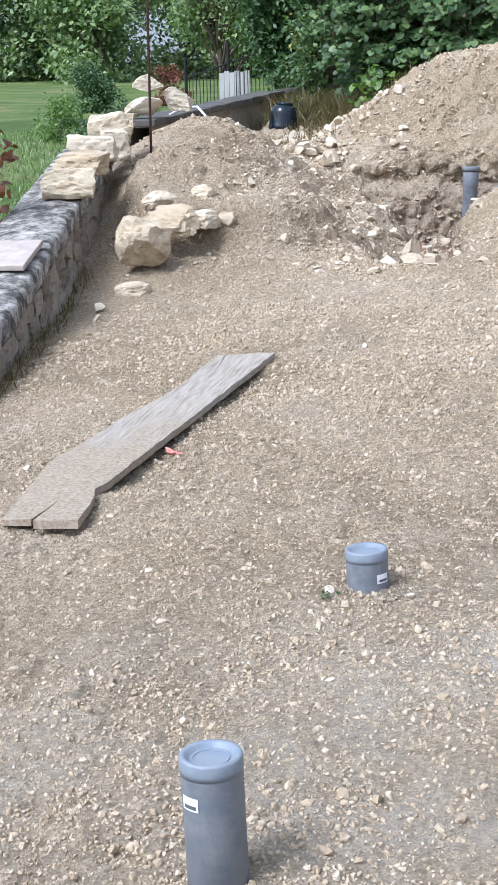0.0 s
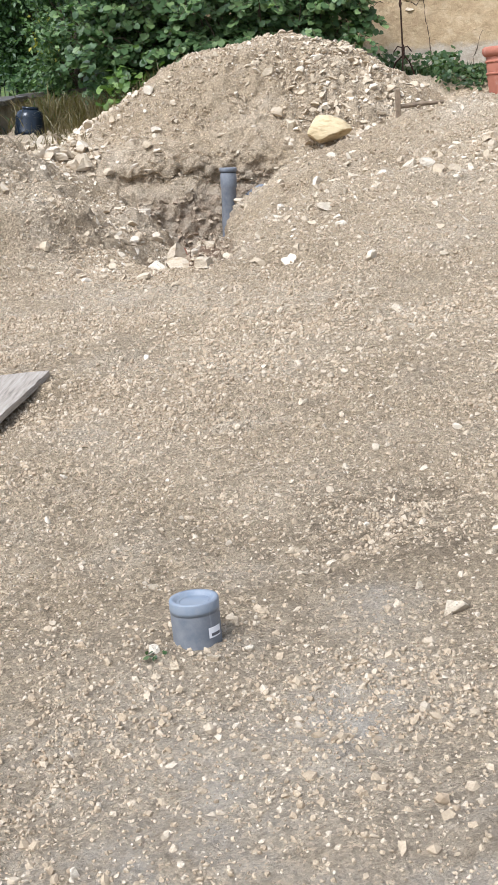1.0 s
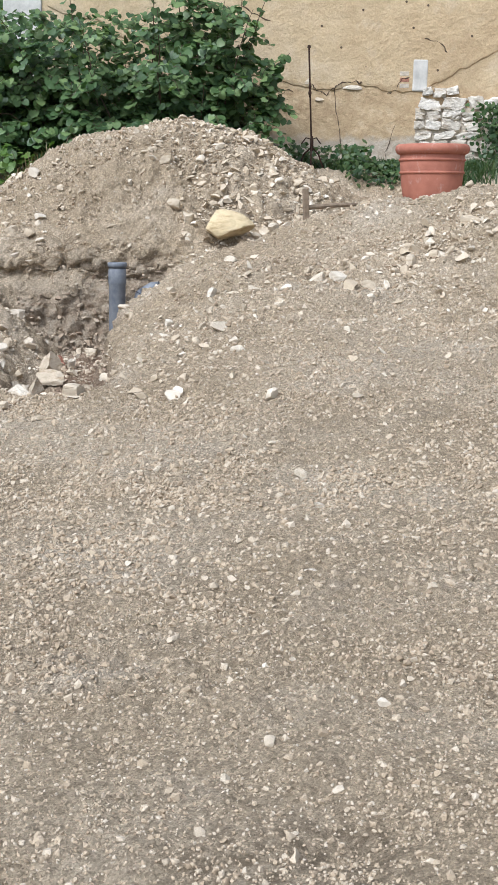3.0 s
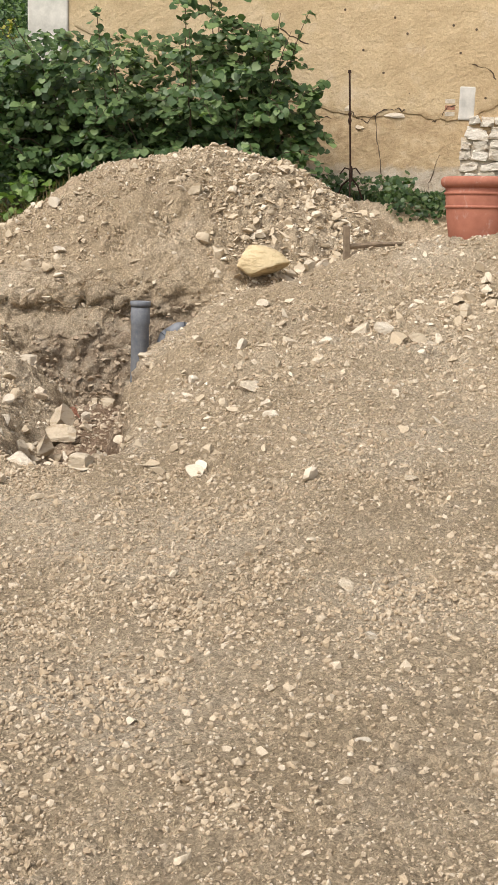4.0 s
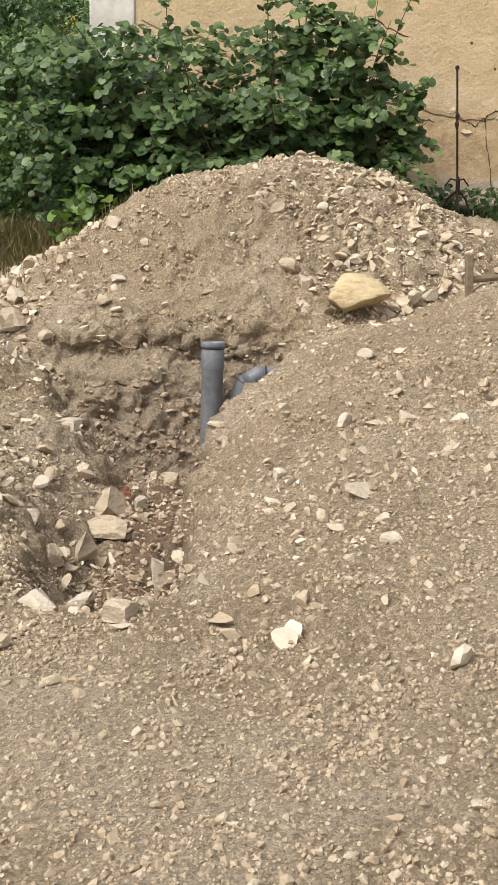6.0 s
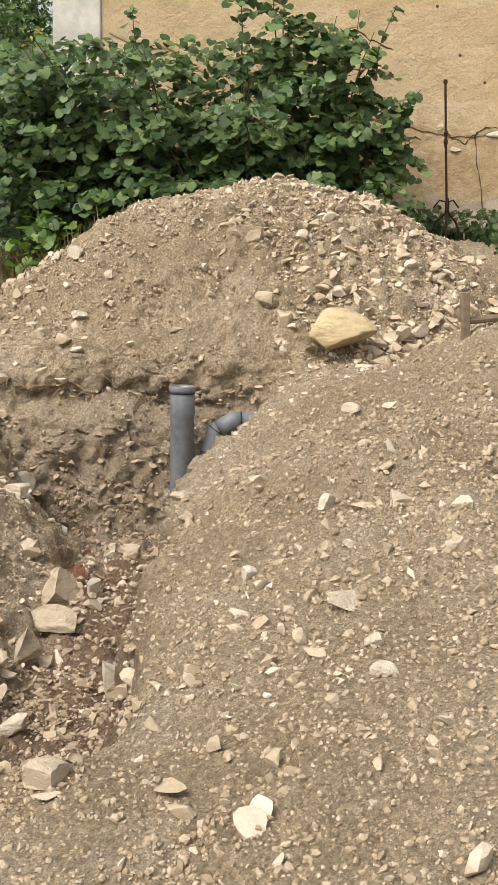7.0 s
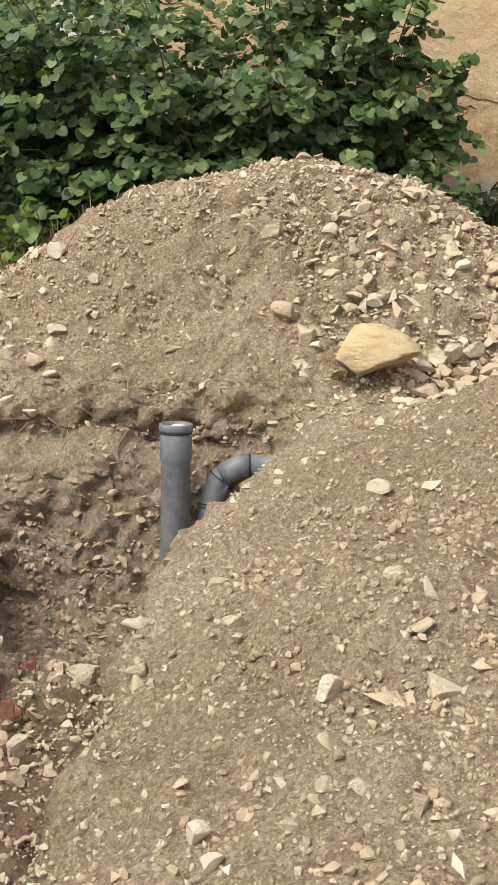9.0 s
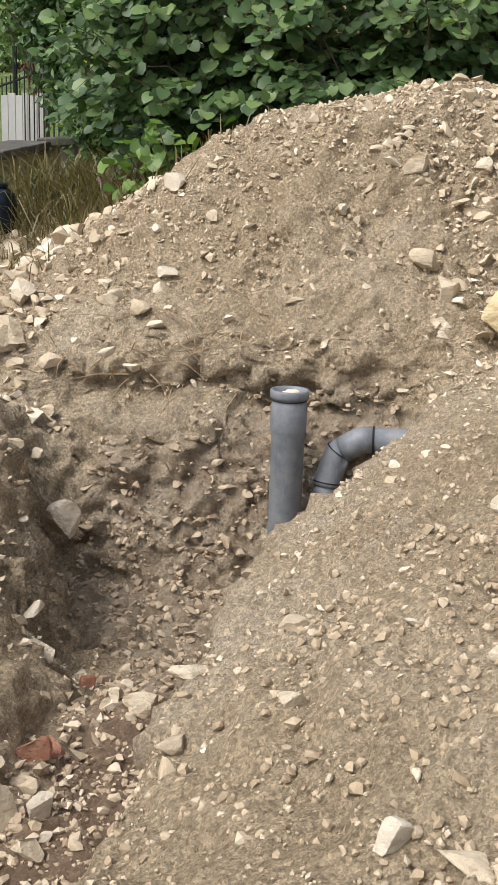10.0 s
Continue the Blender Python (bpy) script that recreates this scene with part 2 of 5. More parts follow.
COPPER_LEAF = leaf_material("copper_leaf", (0.10, 0.028, 0.018), (0.17, 0.05, 0.025), (0.2, 0.09, 0.04))
BARK = plain_material("bark", (0.11, 0.085, 0.06), 0.9, 0, 0.4, 18, 0.6)
TWIG = plain_material("twig", (0.09, 0.06, 0.04), 0.85, 0, 0.3, 30, 0.3)
PLASTER = plaster_material()
WHITEWASH = plain_material("whitewash", (0.56, 0.53, 0.47), 0.9, 0, 0.25, 5, 0.6)
MORTAR = plain_material("old_mortar", (0.52, 0.45, 0.35), 0.95, 0, 0.3, 25, 0.6)
PVC = pvc_material("grey_pvc", (0.135, 0.15, 0.172))
PVC_CAP = pvc_material("blue_grey_cap", (0.18, 0.215, 0.26))
RUBBER = plain_material("black_rubber", (0.02, 0.02, 0.02), 0.6)
LABEL = plain_material("white_label", (0.75, 0.75, 0.75), 0.5, 0, 0.06, 30, 0.05)
INK = plain_material("grey_print", (0.12, 0.12, 0.13), 0.6)
WOOD = wood_material()
COPING = coping_material()
TERRACOTTA = bloom_material()
RUST = plain_material("rusty_iron", (0.055, 0.03, 0.02), 0.75, 0.4, 0.4, 40, 0.4)
IRON = plain_material("dark_iron", (0.02, 0.022, 0.022), 0.6, 0.4, 0.3, 30, 0.2)
STAKE = plain_material("old_stake", (0.22, 0.165, 0.11), 0.9, 0, 0.35, 25, 0.5)
SLAB = plain_material("pinkish_slab", (0.44, 0.37, 0.32), 0.85, 0, 0.2, 9, 0.3)
GLASS = plain_material("dark_plastic", (0.012, 0.018, 0.026), 0.16, 0, 0.2, 6, 0.05)
HOSE = plain_material("white_hose", (0.62, 0.62, 0.6), 0.5, 0, 0.1, 8, 0.05)
CLOTH = plain_material("salmon_plastic", (0.62, 0.25, 0.19), 0.6, 0, 0.15, 20, 0.2)
# Shade of open hollows put into colour; cracks, opening and pocks are solid.
HOLLOW_DARK = plain_material("hollow_dark", (0.10, 0.07, 0.045), 0.95, 0, 0.4, 30, 0.5)
FARWALL = plain_material("far_render", (0.36, 0.35, 0.33), 0.9, 0, 0.15, 3, 0.3)
ROOT = plain_material("dry_root", (0.30, 0.22, 0.13), 0.9, 0, 0.3, 30, 0.3)


# ---- mesh helpers ----
def mesh_of(name, verts, faces, mats, smooth=False, slots=None):
    """A mesh from arrays; all faces have the same number of corners."""
    verts, faces = np.asarray(verts, np.float32), np.asarray(faces, np.int32)
    me = bpy.data.meshes.new(name)
    n, c = faces.shape
    me.vertices.add(len(verts))
    me.vertices.foreach_set("co", verts.ravel())
    me.loops.add(n * c)
    me.loops.foreach_set("vertex_index", faces.ravel())
    me.polygons.add(n)
    me.polygons.foreach_set("loop_start", np.arange(0, n * c, c, dtype=np.int32))
    me.polygons.foreach_set("use_smooth", np.full(n, smooth))
    for m in mats if isinstance(mats, (list, tuple)) else [mats]:
        me.materials.append(m)
    if slots is not None:
        me.polygons.foreach_set("material_index", np.asarray(slots, np.int32))
    me.update(calc_edges=True)
    return me


def part(name, bm, material, parent=None, label="", smooth=False):
    """Links a bmesh (or a ready mesh) as one object under a thing or part."""
    if isinstance(bm, bmesh.types.BMesh):
        me = bpy.data.meshes.new(name)
        bm.normal_update()
        bm.to_mesh(me)
        bm.free()
        me.materials.append(material)
        for p in me.polygons:
            p.use_smooth = smooth
    else:
        me = bm
    ob = new(name, me)
    if parent:
        ob.parent = parent
    return tagged(ob, label)


def thing(name, m, label, category, group="", kind=""):
    ob = new(name)
    ob.empty_display_size = 0.1
    ob.matrix_world = m
    return tagged(ob, label, category, group, kind)


def box(bm, sx, sy, sz, m=Matrix(), bevel=0.0):
    r = bmesh.ops.create_cube(bm, size=1, matrix=m @ Matrix.Diagonal((sx, sy, sz, 1)))
    if bevel:
        es = {e for v in r["verts"] for e in v.link_edges}
        bmesh.ops.bevel(bm, geom=list(es), offset=bevel, segments=2, affect="EDGES", profile=0.5)
    return bm


def lathe(bm, prof, seg=40, m=Matrix()):
    """Turns a profile of (radius, height) round z; radius 0 closes an end."""
    rings = []
    for r, z in prof:
        if r < 1e-6:
            rings.append([bm.verts.new(m @ Vector((0, 0, z)))])
        else:
            rings.append([bm.verts.new(m @ Vector((r * math.cos(a), r * math.sin(a), z))) for a in np.linspace(0, math.tau, seg, endpoint=False)])
    for a, b in zip(rings, rings[1:]):
        for i in range(seg):
            j = (i + 1) % seg
            if len(a) == 1:
                bm.faces.new((a[0], b[j], b[i])) if len(b) > 1 else None
            elif len(b) == 1:
                bm.faces.new((a[i], a[j], b[0]))
            else:
                bm.faces.new((a[i], a[j], b[j], b[i]))
    return bm


def tube(bm, pts, radii, seg=12, caps=True):
    """A round tube along points, with a radius at each."""
    pts = [Vector(p) for p in pts]
    if not hasattr(radii, "__len__"):
        radii = [radii] * len(pts)
    rings, side = [], None
    for i, p in enumerate(pts):
        d = (pts[min(i + 1, len(pts) - 1)] - pts[max(i - 1, 0)]).normalized()
        if side is None:
            side = d.orthogonal().normalized()
        side = (side - d * side.dot(d)).normalized()
        up = d.cross(side)
        rings.append([bm.verts.new(p + float(radii[i]) * (side * math.cos(a) + up * math.sin(a))) for a in np.linspace(0, math.tau, seg, endpoint=False)])
    for a, b in zip(rings, rings[1:]):
        for i in range(seg):
            bm.faces.new((a[i], a[(i + 1) % seg], b[(i + 1) % seg], b[i]))
    if caps:
        bm.faces.new(rings[0][::-1])
        bm.faces.new(rings[-1])
    return bm


def rock_mesh(name, seed, size, material, cuts=9, rough=0.05, level=3, boxy=False):
    """An angular lump: a ball cut by random planes, then roughened."""
    rng = random.Random(seed)
    bm = bmesh.new()
    bmesh.ops.create_icosphere(bm, subdivisions=level, radius=1)
    planes = []
    for _ in range(cuts + 4 if boxy else cuts):
        n = Vector((rng.gauss(0, 1), rng.gauss(0, 1), rng.gauss(0, 0.8))).normalized()
        planes.append((n, rng.uniform(0.55, 0.85) if boxy else rng.uniform(0.26, 0.58)))
    planes.append((Vector((0, 0, -1)), 0.45))
    if boxy is True:
        for k in range(6):
            n = Vector([0.12 * rng.gauss(0, 1) for _ in range(3)])
            n[k // 2] += 1 if k % 2 else -1
            planes.append((n.normalized(), rng.uniform(0.42, 0.55)))
    off = Vector((rng.uniform(0, 90), rng.uniform(0, 90), rng.uniform(0, 90)))
    for v in bm.verts:
        for n, d in planes:
            over = v.co.dot(n) - d
            if over > 0:
                v.co -= n * over * 0.98
        v.co += v.co.normalized() * rough * (noise.fractal(v.co * 2.2 + off, 0.6, 2.0, 5) + 0.5 * noise.noise(v.co * 7 + off))
    fit = [size[k] / max(abs(v.co[k]) for v in bm.verts) for k in range(3)]
    for v in bm.verts:
        v.co = Vector((v.co.x * fit[0], v.co.y * fit[1], v.co.z * fit[2]))
    me = bpy.data.meshes.new(name)
    bm.normal_update()
    bm.to_mesh(me)
    bm.free()
    me.materials.append(material)
    for p in me.polygons:
        p.use_smooth = False
    return me


# ---- ground shape ----
TABLE = np.random.RandomState(7).rand(256, 256)


def vnoise(x, y):
    xi, yi = np.floor(x).astype(int), np.floor(y).astype(int)
    fx, fy = x - xi, y - yi
    fx, fy = fx * fx * (3 - 2 * fx), fy * fy * (3 - 2 * fy)
    a, b = TABLE[xi % 256, yi % 256], TABLE[(xi + 1) % 256, yi % 256]
    c, d = TABLE[xi % 256, (yi + 1) % 256], TABLE[(xi + 1) % 256, (yi + 1) % 256]
    return (a * (1 - fx) + b * fx) * (1 - fy) + (c * (1 - fx) + d * fx) * fy - 0.5


def fbm(x, y, octaves=4, gain=0.5):
    s, amp = 0, 1.0
    for i in range(octaves):
        s = s + amp * vnoise(x * 2**i + 17.3 * i, y * 2**i + 41.7 * i)
        amp *= gain
    return s


CUBE_TABLE = np.random.RandomState(9).rand(64, 64, 64)


def vnoise3(p):
    i = np.floor(p).astype(int)
    f = p - i
    f = f * f * (3 - 2 * f)
    s = 0
    for a in (0, 1):
        for b in (0, 1):
            for c in (0, 1):
                w = np.where(a, f[..., 0], 1 - f[..., 0]) * np.where(b, f[..., 1], 1 - f[..., 1]) * np.where(c, f[..., 2], 1 - f[..., 2])
                s = s + w * CUBE_TABLE[(i[..., 0] + a) % 64, (i[..., 1] + b) % 64, (i[..., 2] + c) % 64]
    return s - 0.5


def fbm3(p, octaves=3, gain=0.55):
    s, amp = 0, 1.0
    for k in range(octaves):
        s = s + amp * vnoise3(p * 2**k + 13.7 * k)
        amp *= gain
    return s


def step(a, b, x):
    t = np.clip((x - a) / (b - a), 0, 1)
    return t * t * (3 - 2 * t)


def bell(x, y, cx, cy, sx, sy):
    return np.exp(-0.5 * (((x - cx) / sx) ** 2 + ((y - cy) / sy) ** 2))


def higher(a, b, k=0.08):
    h = np.clip(0.5 + 0.5 * (a - b) / k, 0, 1)
    return b * (1 - h) + a * h + k * h * (1 - h)


def wall_x(y):
    """The yard-side face of the low wall."""
    return -2.13 - 0.2 * (y - 3.7)


def shape(x, y):
    """Height of the ground without its fine roughness, and how much subsoil is bared."""
    x, y = np.asarray(x, float), np.asarray(y, float)
    yc = np.clip(y, -6, 13)
    z = 0.015 + 0.05 * np.clip(x, -4, 6) + 0.04 * yc + 0.06 * step(6.0, 9.0, yc)
    wob = fbm(x * 1.1, y * 1.1, 3)
    z = z + 0.015 * bell(x, y, -0.107, 2.12, 0.14, 0.16) - 0.035 * bell(x, y, 0.57, 3.3, 0.06, 0.07) - 0.05 * bell(x, y, 0.12, 3.0, 0.25, 0.3)
    # spoil ridge beside the trench, the bank that climbs past it and its shoulder towards the house
    z = z + 0.48 * bell(x, y, 0.57, 10.51, np.where(x < 0.57, 0.55, 1.15), 1.61)
    z = z + 0.78 * bell(x, y, 2.58, 10.85, np.where(x < 2.58, 0.57, 1.6), 1.14) + 0.58 * bell(x, y, 1.87, 13.12, 1.01, 1.01)
    z = z + 0.2 * bell(x, y, 1.5, 11.9, 0.45, 0.55) + 0.05 * bell(x, y, 0.12, 12.7, 0.25, 0.5) - 0.12 * bell(x, y, -0.42, 12.5, 0.22, 0.65)
    # spoil heap along the low wall, with a broken edge in front
    z = z + 1.06 * bell(x, y, -3.0, 11.7, 0.85, 1.75)
    r = np.sqrt(((x + 2.15) / 0.85) ** 2 + ((y - 9.55) / 0.9) ** 2) + 0.35 * wob
    blunt = step(9.75, 9.2, y)
    z = z + 0.3 * (1 - step(0.6 + 0.14 * blunt, 1.15, r))
    # tall heap in front of the house and the made-up ground behind it
    hollow = step(0.4, -0.2, x) * step(14.25, 13.3, y)
    back = np.where(x > -1.6, 0.9, 0.8) - 0.55 * hollow + np.where(x > -1.6, 1.0, 0.75) * step(13.8, 17.6, y)
    z = np.where(y > 12.5, higher(z, back, 0.2), z)
    crest = 15.6 + 0.22 * np.clip(x, 0, 2)
    g = np.exp(-((np.abs(x) / 2.2) ** 2.5 + (np.abs(y - crest) / 1.2) ** 2.4))
    z = np.where(y > 12.0, higher(z, 0.9 - 0.55 * hollow + 1.43 * g + 0.06 * wob, 0.12), z)
    face = 0.84 + 1.5 * (y - 13.88) + 0.15 * wob
    cut = step(0.4, -0.4, x) * step(-2.3, -1.7, x) * step(13.72, 13.87, y)
    z = z * (1 - cut) + np.minimum(z, face) * cut
    # trench and pit
    e = 0.16 * fbm(x * 2.3, y * 2.3, 4) + 0.05 * fbm(x * 9, y * 9, 3)
    wide = 0.14 * step(12.8, 13.6, y)
    right = np.where(y < 12.2, -0.33 + 0.13 * step(9.3, 8.0, y), -0.33 + 0.36 * step(12.3, 13.2, y)) + 0.5 * e
    left = step(-0.55, -1.4, x)
    front = 8.15 + 0.9 * left
    back = step(13.98, 13.90, y + 0.5 * e)
    edge = -1.12 - 0.03 * step(11.3, 12.2, y) - 0.47 * step(12.3, 13.5, y)
    calm = step(12.2, 11.4, y)
    trench = step(right + 0.06, right - 0.14, x) * step(edge - 0.75 * calm, edge + 0.35 * calm + 0.05, x + e) * step(front, front + 0.6 + 1.0 * left, y + e) * back
    pit = step(right + 0.06 + wide, right - 0.14 - wide, x) * step(edge - 0.32, edge + 0.12, x + e) * step(11.7, 12.6, y + e) * back
    slope = np.clip((y - 13.52 + 0.45 * e) / 0.32, 0, 1.05) * 0.86
    # rubble spilt down the west side of the trench, lowest at its front end
    spill = 0.18 * step(9.9, 11.0, y) + 0.95 * np.clip(-0.84 - x, 0, 1.2)
    floor_z = 0.03 + 0.45 * np.abs(e) + spill * step(12.1, 11.4, y) - 0.15 * step(11.9, 12.7, y) + slope
    c = np.maximum(trench, pit)
    low = np.minimum(z, floor_z)
    z2 = z * (1 - c) + low * c
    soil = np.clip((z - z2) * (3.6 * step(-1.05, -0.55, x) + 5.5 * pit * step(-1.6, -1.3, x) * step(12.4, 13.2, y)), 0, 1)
    # the garden beyond the low wall, and the hillside
    out = step(wall_x(y) - 0.25, wall_x(y) - 0.75, x) * step(13.2, 12.6, y) + step(-3.2, -4.2, x) * step(12.5, 13.2, y)
    out = np.clip(out, 0, 1)
    far = np.hypot(x, y)
    garden = -0.35 + 0.06 * np.clip(far, 0, 170) + 0.25 * fbm(x * 0.12, y * 0.12, 3) * step(15, 30, far)
    z2 = z2 * (1 - out) + garden * out
    z2 = np.where(y > 18.6, z2 + (1 - out) * 0.05 * np.clip(far - 24, 0, 160), z2)
    return z2, soil * (1 - out), out


GRID = {}


def lie_on(x, y):
    """Height of the finished ground at arrays of places."""
    xs, ys, Z = GRID["xs"], GRID["ys"], GRID["z"]
    i, j = np.clip(np.searchsorted(xs, x) - 1, 0, len(xs) - 2), np.clip(np.searchsorted(ys, y) - 1, 0, len(ys) - 2)
    u, v = (x - xs[i]) / (xs[i + 1] - xs[i]), (y - ys[j]) / (ys[j + 1] - ys[j])
    return (Z[j, i] * (1 - u) + Z[j, i + 1] * u) * (1 - v) + (Z[j + 1, i] * (1 - u) + Z[j + 1, i + 1] * u) * v


def ground_z(x, y):
    return float(lie_on(np.array([x]), np.array([y]))[0])


def axis(lo, hi, stepsize, far):
    mid = np.arange(lo, hi, stepsize)
    grow = stepsize * 1.25 ** np.arange(1, 60)
    side = np.cumsum(grow)
    side = side[side < far]
    return np.concatenate([lo - side[::-1], mid, mid[-1] + side])


def build_ground():
    xs, ys = axis(-2.9, 3.0, 0.017, 500), axis(0.2, 16.4, 0.019, 500)
    ys = np.unique(np.concatenate([ys, np.arange(13.4, 14.1, 0.008)]))
    X, Y = np.meshgrid(xs, ys)
    Z, soil, out = shape(X, Y)
    near = (1 - out) * step(40, 15, np.hypot(X, Y))
    Z = Z + near * 0.05 * fbm(X * 1.7, Y * 1.7, 3) * (0.7 + 0.6 * step(7.5, 10, Y))
    # the heap's foot is undercut above the pit
    ragged = 0.10 * fbm(X * 3.1, Y * 0.5, 4)
    lip = np.exp(-(((Z - 0.78 - ragged) / 0.10) ** 2)) * step(13.52, 13.77, Y) * step(14.22, 14.02, Y) * step(-1.9, -1.5, X) * step(0.25, -0.35, X)
    P = np.stack([X, Y + 0.14 * lip, Z], -1)
    n = np.cross(np.gradient(P, axis=1), np.gradient(P, axis=0))
    n /= np.linalg.norm(n, axis=-1, keepdims=True) + 1e-12
    heap = step(8.2, 9.6, Y)
    steep = 1 - n[..., 2] ** 2
    coarse = np.clip(0.55 + 1.6 * fbm(X * 1.4 + 5, Y * 1.4, 3), 0.15, 1.3)
    d = 0.024 * fbm3(P * 6) + coarse * (0.022 * fbm3(P * 21, 2) + 0.02 * fbm3(P * 42, 2, 0.7)) + heap * (0.05 * fbm3(P * 8 + 5, 4, 0.65) + 0.07 * fbm3(P * 3 + 2)) + np.clip(soil * (0.3 + 0.7 * step(11.7, 12.5, Y)) + 0.9 * steep * heap * step(11.0, 12.0, Y) + 0.4 * steep * heap, 0, 1) * (0.15 * np.abs(fbm3(P * np.array([5.5, 5.5, 7.0]), 4, 0.55)) - 0.04)
    P = P + n * (near * d)[..., None]
    X, Yw, Z = P[..., 0], P[..., 1], P[..., 2]
    Y = Yw
    ny, nx = X.shape
    idx = np.arange(nx * ny).reshape(ny, nx)
    faces = np.stack([idx[:-1, :-1], idx[:-1, 1:], idx[1:, 1:], idx[1:, :-1]], -1).reshape(-1, 4)
    o = out[:-1, :-1].ravel()
    grassy = (o > 0.5) | (np.hypot(X[:-1, :-1], Y[:-1, :-1]).ravel() > 26)
    me = mesh_of("ground", np.stack([X, Yw, Z], -1).reshape(-1, 3), faces, [DIRT, MEADOW], True, grassy.astype(int))
    ragged = 0.7 + 0.9 * fbm(X * 4, Y * 4, 3)
    chalk = ragged * (bell(X, Y, 0.31, 2.26, 0.09, 0.14) + 0.9 * bell(X, Y, 0.22, 1.85, 0.14, 0.12) + 0.5 * bell(X, Y, 0.0, 1.7, 0.4, 0.25) + 0.3 * bell(X, Y, 1.5, 8.4, 0.5, 0.3) + 0.9 * bell(X, Y, 0.0, 1.15, 0.9, 0.6))
    churned = ragged * (1.6 * bell(X, Y, 0.36, 3.1, 0.2, 0.28) + 0.8 * bell(X, Y, 0.5, 2.72, 0.1, 0.18) + 0.7 * bell(X, Y, 0.42, 1.4, 0.15, 0.15) + 2.0 * bell(X, Y, 0.57, 3.29, 0.06, 0.07) + 0.7 * bell(X, Y, -0.12, 2.1, 0.2, 0.13) + 0.6 * bell(X, Y, -2.3, 6.6, 0.3, 1.2))
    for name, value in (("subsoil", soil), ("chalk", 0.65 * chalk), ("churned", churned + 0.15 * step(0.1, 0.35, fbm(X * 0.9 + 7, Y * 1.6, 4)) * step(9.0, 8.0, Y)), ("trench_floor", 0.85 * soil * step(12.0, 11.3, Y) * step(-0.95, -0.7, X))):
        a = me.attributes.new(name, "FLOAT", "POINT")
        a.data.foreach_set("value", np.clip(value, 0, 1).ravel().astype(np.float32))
    GRID.update(xs=xs, ys=ys, z=Z, soil=soil, places=P)
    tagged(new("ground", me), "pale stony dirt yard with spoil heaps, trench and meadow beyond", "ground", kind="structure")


build_ground()


# ---- pipes ----
def capped_pipe(x, y, top, height, label_turn, lean=(0, 0), r=0.0635):
    """A short socket end with a push-in cap; it runs on into the ground."""
    t = thing("drain_pipe", pose(x, y, top, lean[0], lean[1], 0), "grey plastic drain pipe with a pale blue-grey end cap", "pipe", "capped drain pipes")
    part("pipe_body", lathe(bmesh.new(), [(0, -height - 0.2), (r - 0.0006, -height - 0.2), (r - 0.0006, -0.105), (r - 0.0003, -0.095), (r, -0.03), (r, -0.016), (r - 0.004, -0.012), (r - 0.013, -0.012), (0, -0.012)], 48), PVC, t, smooth=True)
    cap = part("cap", lathe(bmesh.new(), [(r - 0.018, -0.03), (r + 0.0006, -0.03), (r + 0.0008, -0.02), (r + 0.0008, -0.004), (r - 0.001, 0), (r - 0.0075, 0), (r - 0.011, -0.002), (r - 0.015, -0.009), (r - 0.0175, -0.010), (0, -0.009)], 48), PVC_CAP, t, "pale blue-grey recessed cap", True)
    part("cap_ring", lathe(bmesh.new(), [(r - 0.0235, -0.0092), (r - 0.0225, -0.0075), (r - 0.0215, -0.0092)], 40), PVC_CAP, cap, smooth=True)
    bm, a0 = bmesh.new(), radians(label_turn)
    rows = [[bm.verts.new(((r + 0.0012) * math.cos(a0 + a), (r + 0.0012) * math.sin(a0 + a), z)) for a in np.linspace(-0.33, 0.33, 9)] for z in (-0.085, -0.06)]
    for i in range(8):
        bm.faces.new((rows[0][i], rows[0][i + 1], rows[1][i + 1], rows[1][i]))
    sticker = part("sticker", bm, LABEL, t, "white paper sticker with grey print")
    bm = bmesh.new()
    rows = [[bm.verts.new(((r + 0.0020) * math.cos(a0 + a), (r + 0.0020) * math.sin(a0 + a), z)) for a in np.linspace(-0.22, 0.26, 7)] for z in (-0.081, -0.074)]
    for i in range(6):
        bm.faces.new((rows[0][i], rows[0][i + 1], rows[1][i + 1], rows[1][i]))
    part("print_bar", bm, INK, sticker)
    return t


capped_pipe(-0.194, 0.79, 0.29, 0.25, 238, (0, -2), 0.0545)
capped_pipe(-0.107, 2.15, 0.23, 0.15, -38, (0, -3), 0.0565)


